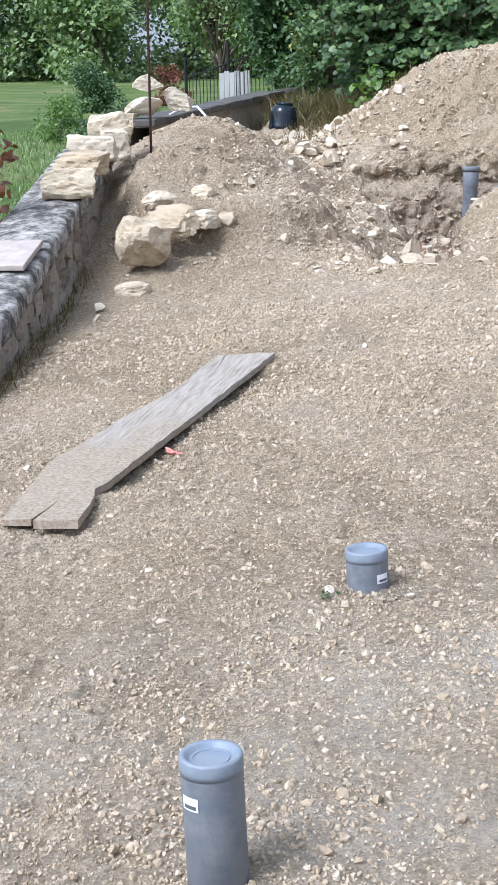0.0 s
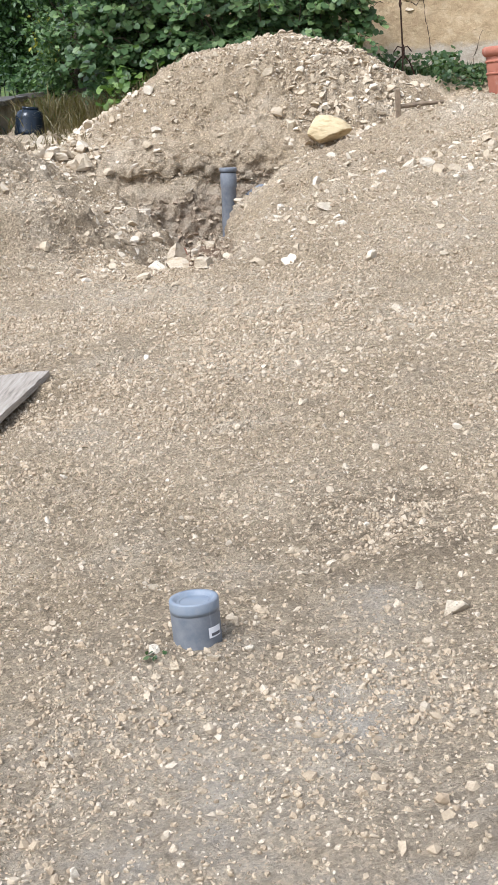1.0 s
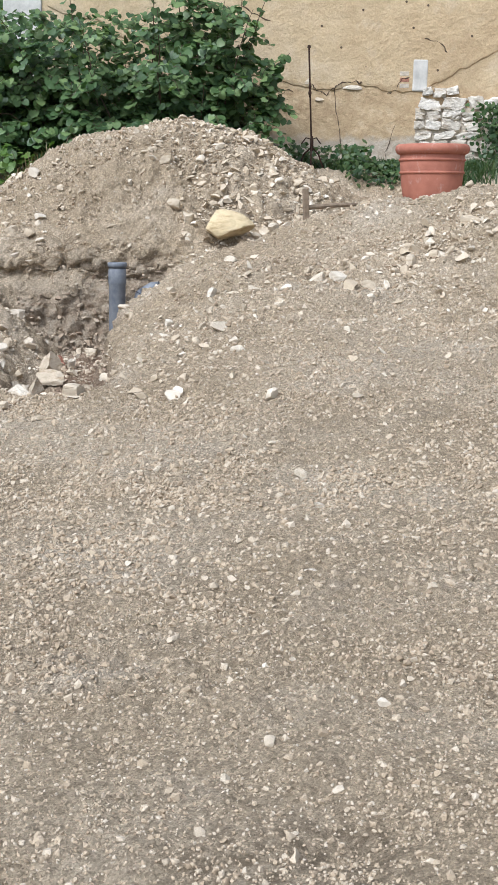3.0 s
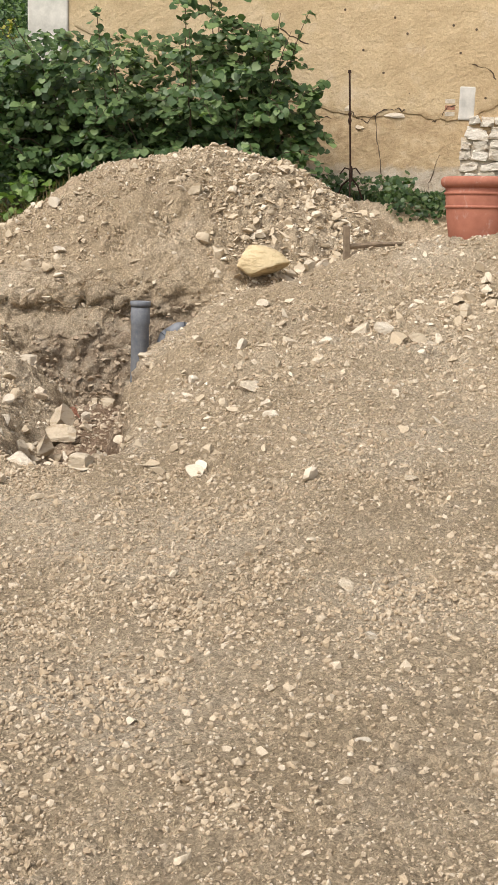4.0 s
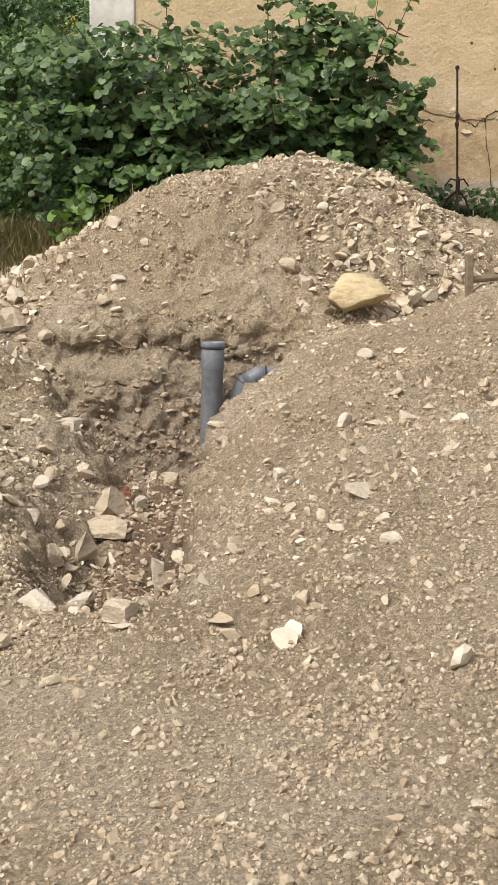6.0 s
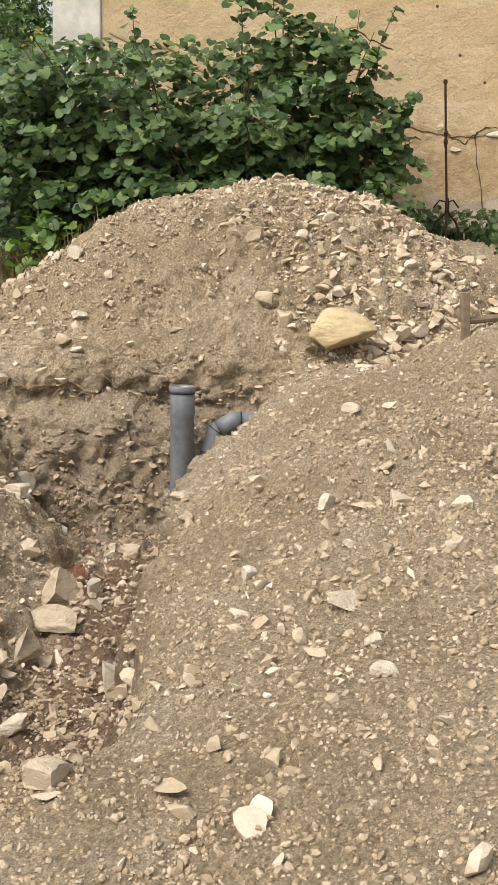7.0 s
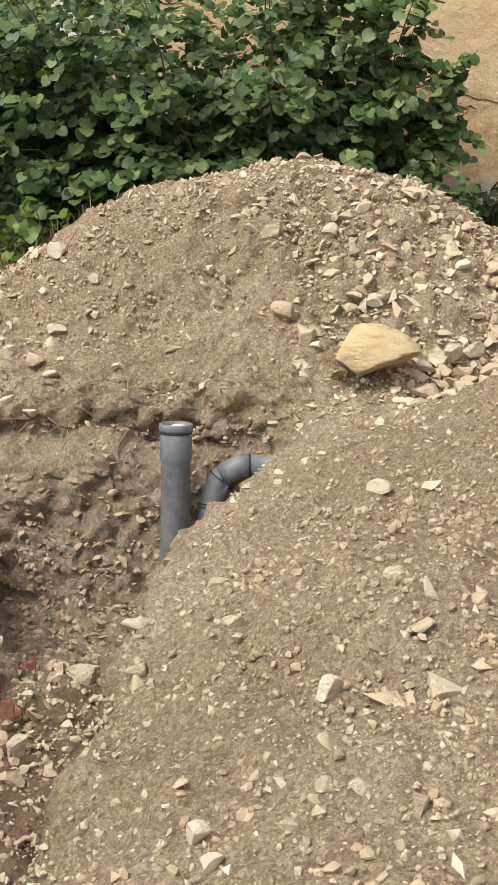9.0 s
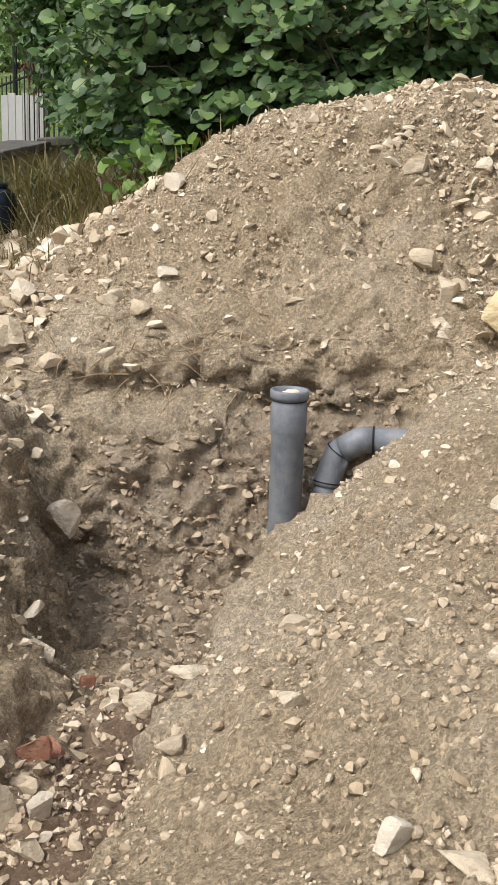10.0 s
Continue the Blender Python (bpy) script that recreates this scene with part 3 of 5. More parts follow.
def pit_pipes():
    t = thing("drain_pipe", pose(-0.475, 13.58, 0.915, 0, 0.8, 0), "grey plastic standpipe with an open socket, standing in the pit", "pipe")
    r = 0.086
    part("pipe_body", lathe(bmesh.new(), [(0.079, -0.95), (0.079, -0.215), (r - 0.003, -0.205), (r, -0.19), (r, -0.075), (r - 0.003, -0.068), (r - 0.004, -0.06), (r - 0.004, -0.045)], 56), PVC, t, smooth=True)
    part("socket_ring", lathe(bmesh.new(), [(r - 0.004, -0.045), (r + 0.003, -0.04), (r + 0.006, -0.028), (r + 0.006, -0.006), (r + 0.002, 0), (0.078, 0), (0.076, -0.05), (0.076, -0.4)], 56), PVC, t, smooth=True)
    part("rubber_seal", lathe(bmesh.new(), [(r - 0.001, -0.052), (r + 0.0005, -0.049), (r - 0.001, -0.046)], 56), RUBBER, t, smooth=True)
    part("dirt_plug", rock_mesh("dirt_plug", 5, (0.06, 0.06, 0.03), LIME, 4, 0.2, 2), LIME, t).location = (0, 0, -0.03)
    e = thing("elbow_pipe", pose(-0.125, 13.72, 0.575), "grey plastic drain pipe with two bends entering the bank", "pipe")
    q = 0.059
    low, a, b, c, d = Vector((-0.24, -0.10, -0.62)), Vector((-0.175, -0.02, -0.13)), Vector((-0.125, 0, 0.02)), Vector((-0.02, 0.0, 0.085)), Vector((0.5, 0.02, 0.10))
    part("riser", tube(bmesh.new(), [low, a], q, 28), PVC, e, smooth=True)
    part("lower_bend", tube(bmesh.new(), [a - (a - low).normalized() * 0.02, a, a.lerp(b, 0.5), b, b + (c - b).normalized() * 0.02], q + 0.007, 28), PVC, e, smooth=True)
    part("upper_bend", tube(bmesh.new(), [b + (c - b) * 0.2, b.lerp(c, 0.6), c, c + Vector((0.06, 0, 0.004))], q + 0.006, 28), PVC, e, smooth=True)
    part("run", tube(bmesh.new(), [c + Vector((0.05, 0, 0.003)), d], q, 28), PVC, e, smooth=True)
    for p, n in ((a, a - low), (b, c - a), (c + Vector((0.06, 0, 0.004)), d - c)):
        n = n.normalized() * 0.003
        part("rubber_seal", tube(bmesh.new(), [p - n, p + n], q + 0.0085, 28), RUBBER, e, smooth=True)


pit_pipes()


# ---- boards on the ground ----
def board(name, outline, z_of, thick, label):
    """A split board from its outline in plan, laid along z_of(x, y)."""
    bm = bmesh.new()
    n = len(outline[0])
    rows = []
    for i in range(n):
        (ax, ay), (bx, by) = outline[0][i], outline[1][i]
        rows.append([(ax + (bx - ax) * k / 8, ay + (by - ay) * k / 8) for k in range(9)])
    top = [[bm.verts.new((x, y, z_of(x, y) + thick + 0.004 * noise.noise(Vector((x * 6, y * 6, 0))))) for x, y in r] for r in rows]
    low = [[bm.verts.new((x, y, z_of(x, y))) for x, y in r] for r in rows]
    for i in range(n - 1):
        for k in range(8):
            bm.faces.new((top[i][k], top[i][k + 1], top[i + 1][k + 1], top[i + 1][k]))
            bm.faces.new((low[i][k], low[i + 1][k], low[i + 1][k + 1], low[i][k + 1]))
        bm.faces.new((top[i][0], top[i + 1][0], low[i + 1][0], low[i][0]))
        bm.faces.new((top[i][8], low[i][8], low[i + 1][8], top[i + 1][8]))
    for i in (0, n - 1):
        for k in range(8):
            bm.faces.new((top[i][k], low[i][k], low[i][k + 1], top[i][k + 1]))
    bmesh.ops.recalc_face_normals(bm, faces=bm.faces)
    ob = part(name, bm, WOOD)
    return tagged(ob, label, "board", "old boards on the dirt")


def lay_boards():
    def lie(x, y):
        return 0.027 + 0.05 * x + 0.04 * y + 0.012 * max(0.0, (y - 3.0) / 2.2)

    # the straight sawn edge, the crack and the wavy edge, along the length
    rng = random.Random(3)
    left_a, right_a, left_b, right_b = [], [], [], []
    for t in np.linspace(0, 1, 60):
        y = 2.68 + t * 2.6
        right = np.interp(t, [0, 0.10, 0.13, 0.16, 1], [-1.11, -1.14, -1.175, -1.152, -0.985]) + 0.003 * rng.uniform(-1, 1)
        split = np.interp(t, [0, 0.15, 0.5, 0.8, 1], [-1.275, -1.262, -1.25, -1.205, -1.235]) + 0.006 * math.sin(t * 23)
        left = np.interp(t, [0, 0.08, 0.28, 0.5, 0.62, 0.8, 1], [-1.39, -1.425, -1.468, -1.40, -1.335, -1.30, -1.275]) + 0.008 * math.sin(t * 19)
        gap = 0.002 + 0.008 * max(0.0, 1 - t / 0.1) + 0.02 * max(0.0, t - 0.75)
        left_a.append((split + gap, y))
        right_a.append((right, y + 0.02 * math.sin(t * 40) * (t > 0.97)))
        left_b.append((left, y + 0.03))
        right_b.append((split - gap, y + 0.03))
    board("board", [left_a, right_a], lie, 0.028, "weathered grey board caked with mud, lying flat on dirt")
    board("board", [left_b, right_b], lie, 0.022, "split grey board with a wavy edge, lying on dirt")
    rag = rock_mesh("plastic_scrap", 12, (0.05, 0.035, 0.02), CLOTH, 6, 0.2, 2)
    tagged(part("plastic_scrap", rag, CLOTH), "salmon pink crumpled plastic scrap beside the board", "scrap").matrix_world = pose(-1.055, 3.6, 0.115, 0, 0, 30)


lay_boards()


# ---- low wall with boulders ----
WALLSTONE = stone_material("grey_wall_stone", (0.24, 0.20, 0.155), (0.33, 0.28, 0.22), (0.42, 0.37, 0.30), "each", 16)


def wall_top(y):
    return 0.292 + 0.162 * (y - 4.6)


def low_wall():
    t = thing("wall_low", pose(0, 0, 0), "low rubble wall with a blackened mortar coping", "wall", kind="structure")
    bm = bmesh.new()
    ys = np.linspace(-2.0, 10.3, 130)
    rows = []
    for y in ys:
        x0 = wall_x(y)
        top = wall_top(y)
        g = fbm(np.array(y * 3.0), np.array(1.5), 4)
        ring = []
        for k, (dx, z) in enumerate(((0.0, -0.8), (0.02, top - 0.5), (0.01, top - 0.28), (-0.01, top - 0.13))):
            ring.append((x0 + dx + 0.05 * float(fbm(np.array(y * 4.0), np.array(k * 3.3), 3)), y, z))
        ring += [(x0 - 0.42, y, top - 0.13), (x0 - 0.44, y, -0.8)]
        rows.append([bm.verts.new(p) for p in ring])
    for a, b in zip(rows, rows[1:]):
        for i in range(5):
            bm.faces.new((a[i], a[i + 1], b[i + 1], b[i]))
    bm.faces.new(rows[-1])
    bmesh.ops.recalc_face_normals(bm, faces=bm.faces)
    part("wall_body", bm, plain_material("grey_rubble_render", (0.30, 0.26, 0.21), 0.95, 0, 0.45, 6, 0.9), t, smooth=False)
    rng = random.Random(6)
    kinds = [rock_mesh("stone", 700 + k, (0.05, 0.13, 0.075), WALLSTONE, 6, 0.09, 3, True) for k in range(8)]
    for row in range(4):
        y = 1.5 + 0.1 * row
        while y < 10.1:
            w = rng.uniform(0.8, 1.35)
            st = part("stone", kinds[rng.randrange(8)], WALLSTONE, t)
            st.location = (wall_x(y) - 0.015 + rng.uniform(-0.012, 0.012), y, wall_top(y) - 0.20 - 0.135 * row + rng.uniform(-0.02, 0.02))
            st.rotation_euler, st.scale = (rng.uniform(-0.2, 0.2), rng.uniform(-0.1, 0.1), 0.197), (1, w, rng.uniform(0.85, 1.1))
            y += 0.26 * w
    bm = bmesh.new()
    rows = []
    for y in np.linspace(-2.0, 10.32, 260):
        x0, top = wall_x(y), wall_top(y)
        w = [0.012 * float(fbm(np.array(y * 7.0), np.array(k * 2.1), 4)) for k in range(8)]
        ring = [(x0 + 0.015 + w[0], y, top - 0.14), (x0 + 0.035 + w[1], y, top - 0.12), (x0 + 0.03 + 2 * w[2], y, top - 0.02 + w[3]), (x0 + 0.005 + w[3], y, top + w[4])]
        ring += [(x0 - 0.12, y, top + 0.012 + w[5]), (x0 - 0.3, y, top + 0.008 + w[6]), (x0 - 0.46 + w[7], y, top - 0.02), (x0 - 0.47, y, top - 0.14)]
        rows.append([bm.verts.new(p) for p in ring])
    for a, b in zip(rows, rows[1:]):
        for i in range(7):
            bm.faces.new((a[i], a[i + 1], b[i + 1], b[i]))
    bm.faces.new(rows[-1])
    bmesh.ops.recalc_face_normals(bm, faces=bm.faces)
    part("coping", bm, COPING, t, "blackened and white-flecked coping", True)


low_wall()


def boulder(x, y, z, size, turn, seed, label, mat=None, tilt=(0, 0), group="", name="boulder", cuts=9, rough=0.06, category="boulder", boxy=False):
    ob = new(name, rock_mesh(name, seed, size, mat or LIME_EACH, cuts, rough, 4 if max(size) > 0.09 else 3, boxy))
    ob.matrix_world = pose(x, y, z, tilt[0], tilt[1], turn)
    return tagged(ob, label, category, group)


WB = "large pale limestone block stacked on the low wall"
for x, y, z, s, turn, seed in ((-3.0, 8.1, 0.94, (0.235, 0.19, 0.125), 5, 21), (-3.1, 8.75, 1.07, (0.215, 0.18, 0.115), -8, 22), (-3.22, 9.3, 1.18, (0.225, 0.18, 0.12), 8, 23), (-3.2, 9.75, 1.2, (0.15, 0.2, 0.15), 20, 25), (-3.34, 10.15, 1.33, (0.23, 0.2, 0.16), 12, 24)):
    boulder(x - 0.08, y + 0.09, z + 0.03, s, turn, seed, WB, TAN, group="boulders on the wall", boxy=True, cuts=4, rough=0.08)
HB = "tan limestone boulder lying at the foot of the heap"
for x, y, z, s, turn, seed, tilt in ((-2.5, 8.05, 0.54, (0.21, 0.2, 0.22), 30, 31, 20), (-2.36, 8.4, 0.66, (0.22, 0.17, 0.15), -25, 32, 10), (-2.2, 8.65, 0.66, (0.165, 0.15, 0.10), 10, 33, 0), (-2.6, 8.85, 0.80, (0.17, 0.14, 0.10), 0, 34, 0), (-2.3, 9.1, 0.84, (0.14, 0.13, 0.09), 50, 35, 0), (-2.42, 7.5, 0.25, (0.14, 0.11, 0.09), 20, 36, 0), (-2.05, 8.8, 0.66, (0.09, 0.08, 0.07), 50, 37, 0)):
    boulder(x, y, z, s, turn, seed, HB, TAN, tilt=(tilt, 0), group="boulders by the heap", boxy="round", cuts=7, rough=0.09)


# ---- house wall ----
def house():
    t = thing("house", pose(0.0, 18.4, 0.0, 0, 0, -5.7), "old house wall with cracked ochre plaster and bared stone", "house")
    bm = bmesh.new()
    box(bm, 11.7, 0.5, 7.0, pose(4.1, 0.25, 4.0))
    part("wall", bm, PLASTER, t)
    q = part("quoin", box(bmesh.new(), 0.5, 0.54, 7.0, pose(-1.93, 0.24, 4.0), 0.02), WHITEWASH, t, "whitewashed corner")
    rng = random.Random(8)
    pale = stone_material("whitened_rubble", (0.52, 0.46, 0.37), (0.64, 0.58, 0.485), (0.75, 0.70, 0.61), "each", 9)
    bared = part("bared_patch", box(bmesh.new(), 1.7, 0.012, 0.8, pose(3.96, -0.002, 2.3), 0.003), MORTAR, t, "bared rubble masonry")
    z = 1.88
    while z < 2.9:
        h = rng.uniform(0.10, 0.18)
        x = 3.05 + rng.uniform(0, 0.1) + max(0, (z - 2.5)) * 0.15
        while x < 4.9 and z + h < 3.0 - 0.16 * (x - 3.2):
            w = rng.uniform(0.13, 0.34)
            me = rock_mesh("stone", rng.randint(0, 9999), (w * 0.55, 0.06, h * 0.58), pale, 6, 0.14, 3, True)
            st = part("stone", me, pale, bared)
            st.location = (x + w / 2, -0.012 + rng.uniform(-0.01, 0.01), z + h / 2 + rng.uniform(-0.015, 0.015))
            st.rotation_euler = (0, rng.uniform(-0.25, 0.25), 0)
            x += w + 0.004
        z += h + 0.004
    part("pale_block", box(bmesh.new(), 0.2, 0.03, 0.4, pose(3.16, -0.008, 3.1, 0, 1.5, 0), 0.02), WHITEWASH, t, "pale squared stone set in the plaster")
    # A dark plate on the wall face stands in for the opening's shade.
    part("opening_shade", box(bmesh.new(), 0.15, 0.012, 0.26, pose(2.95, -0.005, 3.06), 0.003), HOLLOW_DARK, t, "dark plate painted as the shaded opening in the plaster")
    for k in range(3):
        part("brick", box(bmesh.new(), 0.12, 0.03, 0.055, pose(2.96, -0.006, 2.97 + 0.075 * k), 0.006), RED if k == 1 else MORTAR, t)
    def coat_edge(x):
        return 2.97 + 0.14 * float(fbm(np.array(x * 3.1), np.array(4.4), 4)) + 0.3 * max(0.0, 1.55 - x) + 0.5 * max(0.0, x - 3.25)

    bm, rows = bmesh.new(), []
    for x in np.arange(-1.6, 5.6, 0.025):
        low = min(coat_edge(x), 5.0)
        rows.append([bm.verts.new(p) for p in ((x, 0.0, low - 0.012), (x, -0.014, low), (x, -0.018, low + 0.03), (x, -0.018, 7.4))])
    for a, b in zip(rows, rows[1:]):
        for i in range(3):
            bm.faces.new((a[i], b[i], b[i + 1], a[i + 1]))
    part("upper_coat", bm, PLASTER, t, "smoother ochre upper coat with a ragged broken edge")
    cracks = [[(1.75, 3.0), (1.86, 2.92), (1.98, 2.86), (2.06, 2.94), (2.14, 3.0), (2.3, 3.02), (2.46, 3.0)], [(2.08, 2.94), (2.1, 2.7), (2.15, 2.4), (2.17, 2.1)],
              [(2.75, 2.86), (2.85, 2.92), (2.93, 3.06), (3.05, 3.08)], [(2.85, 2.5), (2.8, 2.3), (2.74, 2.1), (2.78, 1.9)], [(1.2, 3.1), (1.35, 2.95), (1.6, 2.9)], [(3.2, 3.55), (3.4, 3.5), (3.52, 3.35)], [(0.9, 3.95), (1.05, 3.85), (1.3, 3.75)]]
    for c in cracks:
        pts = []
        for (x0, z0), (x1, z1) in zip(c, c[1:]):
            for k in range(5):
                f = k / 5
                cx, cz = x0 + (x1 - x0) * f + rng.gauss(0, 0.006), z0 + (z1 - z0) * f + rng.gauss(0, 0.008)
                pts.append((cx, -0.019 if cz > coat_edge(cx) else -0.001, cz))
        bm = bmesh.new()
        tube(bm, pts, [max(0.002, rng.gauss(0.006, 0.0035)) for _ in pts], 5)
        part("crack", bm, HOLLOW_DARK, t)
    lump = [(2.3, 2.94, 0.13, 0.04), (1.72, 3.02, 0.06, 0.05), (1.9, 2.8, 0.07, 0.035), (3.3, 2.75, 0.12, 0.05)]
    for x, z, w, h in lump:
        part("stone", rock_mesh("stone", int(x * 100), (w, 0.03, h), LIME_EACH, 6, 0.08, 3), LIME_EACH, t).location = (x, 0.0, z)
    # Dark discs on the coat stand in for shade inside small pits.
    for _ in range(26):
        x, z = rng.uniform(0.2, 4.6), rng.uniform(3.0, 4.6)
        part("pock_shade", lathe(bmesh.new(), [(0.0, 0.003), (rng.uniform(0.006, 0.014), 0.0025), (0.016, -0.003)], 7, pose(0, 0, 0, 90, 0, 0)), HOLLOW_DARK, t).location = (x, -0.021, z)


house()


# ---- plant pot ----
def plant_pot():
    t = thing("plant_pot", pose(2.93, 15.85, 1.47), "large terracotta plant pot with raised bands", "pot")
    R = 0.365
    part("pot_body", lathe(bmesh.new(), [(0, 0), (0.30, 0), (0.305, 0.01), (R * 0.94, 0.25), (R * 0.98, 0.42), (R, 0.58), (R - 0.04, 0.6), (R - 0.05, 0.35), (0.22, 0.1), (0, 0.1)], 64), TERRACOTTA, t, smooth=True)
    part("rim", lathe(bmesh.new(), [(R - 0.045, 0.55), (R, 0.555), (R + 0.035, 0.575), (R + 0.05, 0.61), (R + 0.045, 0.65), (R + 0.02, 0.67), (R - 0.03, 0.668), (R - 0.045, 0.64), (R - 0.045, 0.55)], 64), TERRACOTTA, t, smooth=True)
    for z, r in ((0.50, R * 0.99), (0.36, R * 0.965)):
        part("band", lathe(bmesh.new(), [(r - 0.01, z - 0.02), (r + 0.010, z - 0.012), (r + 0.014, z), (r + 0.010, z + 0.012), (r - 0.01, z + 0.02)], 64), TERRACOTTA, t, smooth=True)


plant_pot()


# ---- loose stones ----
def ball_of(level):
    """Points and triangles of a ball of triangles."""
    ball = bmesh.new()
    bmesh.ops.create_icosphere(ball, subdivisions=level, radius=1)
    pts = np.array([v.co[:] for v in ball.verts])
    tris = np.array([[v.index for v in f.verts] for f in ball.faces])
    ball.free()
    return pts, tris


def turns(rng, n, tip=0.5):
    """n turns: any way round z, tipped a little."""
    a, b, c = rng.uniform(0, math.tau, n), rng.normal(0, tip, n), rng.normal(0, tip, n)
    z, o = np.zeros(n), np.ones(n)
    rz = np.array([[np.cos(a), -np.sin(a), z], [np.sin(a), np.cos(a), z], [z, z, o]]).transpose(2, 0, 1)
    rx = np.array([[o, z, z], [z, np.cos(b), -np.sin(b)], [z, np.sin(b), np.cos(b)]]).transpose(2, 0, 1)
    ry = np.array([[np.cos(c), z, np.sin(c)], [z, o, z], [-np.sin(c), z, np.cos(c)]]).transpose(2, 0, 1)
    return rz @ rx @ ry


def scatter(name, rng, x, y, size, protos, faces, material, sink, tip, label, category, z=None, flat=0.5):
    n = len(x)
    k = rng.integers(0, len(protos), n)
    stretch = np.stack([rng.uniform(0.75, 1.3, n), rng.uniform(0.65, 1.1, n), rng.uniform(flat - 0.15, flat + 0.3, n)], -1)
    v = protos[k] * stretch[:, None] * size[:, None, None] * 0.5
    v = np.einsum("nij,nkj->nki", turns(rng, n, tip), v)
    z = (lie_on(x, y) if z is None else z) + size * sink
    v = v + np.stack([x, y, z], -1)[:, None]
    m = protos.shape[1]
    f = faces[None] + (np.arange(n) * m)[:, None, None]
    return tagged(new(name, mesh_of(name, v.reshape(-1, 3), f.reshape(-1, 3), material)), label, category, kind="stuff")


def scatter_stones():
    rng = np.random.default_rng(5)
    cv, cf = ball_of(1)
    chips = np.stack([cv * rng.uniform(0.62, 1.12, (12, 1)) + rng.normal(0, 0.12, (12, 3)) for _ in range(30)])
    ov = np.array([(1, 0, 0), (-1, 0, 0), (0, 1, 0), (0, -1, 0), (0, 0, 1), (0, 0, -1)], float)
    of = np.array([(0, 2, 4), (2, 1, 4), (1, 3, 4), (3, 0, 4), (2, 0, 5), (1, 2, 5), (3, 1, 5), (0, 3, 5)])
    bits = np.stack([ov * rng.uniform(0.85, 1.1, (6, 1)) + rng.normal(0, 0.13, (6, 3)) for _ in range(30)])
    bv, bf = ball_of(2)
    lumps = []
    for _ in range(30):
        p = bv.copy()
        for _ in range(7):
            n = rng.normal(0, 1, 3)
            n /= np.linalg.norm(n)
            over = np.clip(p @ n - rng.uniform(0.2, 0.55), 0, None)
            p -= over[:, None] * n
        p /= np.abs(p).max(0) * 0.5 + 0.4
        lumps.append(p + rng.normal(0, 0.02, p.shape))
    lumps = np.stack(lumps)

    def bare(x, y):
        """Not on the cut walls of the pit, and few on the sandy ridge."""
        i, j = np.clip(np.searchsorted(GRID["xs"], x), 0, len(GRID["xs"]) - 1), np.clip(np.searchsorted(GRID["ys"], y), 0, len(GRID["ys"]) - 1)
        sandy = 1.1 * bell(x, y, 0.4, 10.7, 0.9, 1.5) + 0.6 * bell(x, y, -0.4, 14.2, 1.2, 0.3)
        return ((GRID["soil"][j, i] < 0.3) | (y < 12.2)) & (rng.random(len(x)) > 0.88 * np.clip(sandy, 0, 1))

    def places(n, x0, x1, y0, y1, clump=0.0):
        x, y = rng.uniform(x0, x1, n), rng.uniform(y0, y1, n)
        keep = (x > wall_x(y) + 0.08) & (rng.random(n) < 1 - clump + 2 * clump * (fbm(x * 1.6 + 9, y * 1.6, 3) + 0.5))
        keep &= bare(x, y)
        keep &= (x > 0.3 - 0.46 * (y + 1.5)) & (x < 0.4 + 0.27 * (y + 1.6))
        return x[keep], y[keep]

    # gravel, thickest where the yard is trodden
    x, y = places(200000, -2.3, 2.6, 0.3, 4.8, 0.6)
    x, y = x[:10000], y[:10000]
    s = np.clip(rng.lognormal(math.log(0.0125), 0.42, len(x)), 0.008, 0.036)
    scatter("gravel", rng, x, y, s, chips, cf, PEBBLE, 0.0, 0.6, "loose pale limestone gravel strewn over the dirt", "gravel", flat=0.72)
    x, y = places(300000, -2.3, 2.6, 0.3, 4.8, 0.5)
    x, y = x[:40000], y[:40000]
    s = np.clip(rng.lognormal(math.log(0.0075), 0.35, len(x)), 0.004, 0.014)
    scatter("fine_gravel", rng, x, y, s, chips, cf, PEBBLE, 0.09, 0.6, "fine pale limestone grit strewn over the dirt", "gravel", flat=0.72)
    x, y = places(220000, -2.3, 2.6, 4.8, 10.8, 0.7)
    x, y = x[:38000], y[:38000]
    s = np.clip(rng.lognormal(math.log(0.0125), 0.48, len(x)), 0.006, 0.042)
    scatter("gravel", rng, x, y, s, chips, cf, PEBBLE, 0.05, 0.6, "loose pale limestone gravel before the spoil heaps", "gravel", flat=0.72)
    # coarser crumbs of earth on the yard, the ridge and the heaps
    x, y = places(260000, -2.4, 2.8, 0.4, 9.8, 0.9)
    heaped = fbm(x * 2.6 + 3, y * 2.6, 4) + 0.35 * bell(x, y, 0.36, 3.1, 0.25, 0.35)
    keep = rng.random(len(x)) < np.clip(0.12 + 1.6 * heaped, 0.03, 0.9)
    x, y = x[keep][:34000], y[keep][:34000]
    xs, ys, ss = [x], [y], [np.clip(rng.lognormal(0, 0.42, len(x)) * (0.0085 + 0.0045 * step(3.0, 6.0, y)), 0.005, 0.035)]
    for n, (cx, cy, sx, sy), lo, hi in ((5200, (0.0, 14.85, 1.3, 0.6), 0.012, 0.05), (6500, (0.5, 10.4, 0.75, 1.4), 0.007, 0.04), (2200, (-2.6, 11.4, 0.7, 1.6), 0.012, 0.05), (2600, (1.7, 10.8, 0.8, 0.9), 0.012, 0.05), (160, (-0.107, 2.15, 0.09, 0.09), 0.008, 0.02)):
        x, y = rng.normal(cx, sx, n), rng.normal(cy, sy, n)
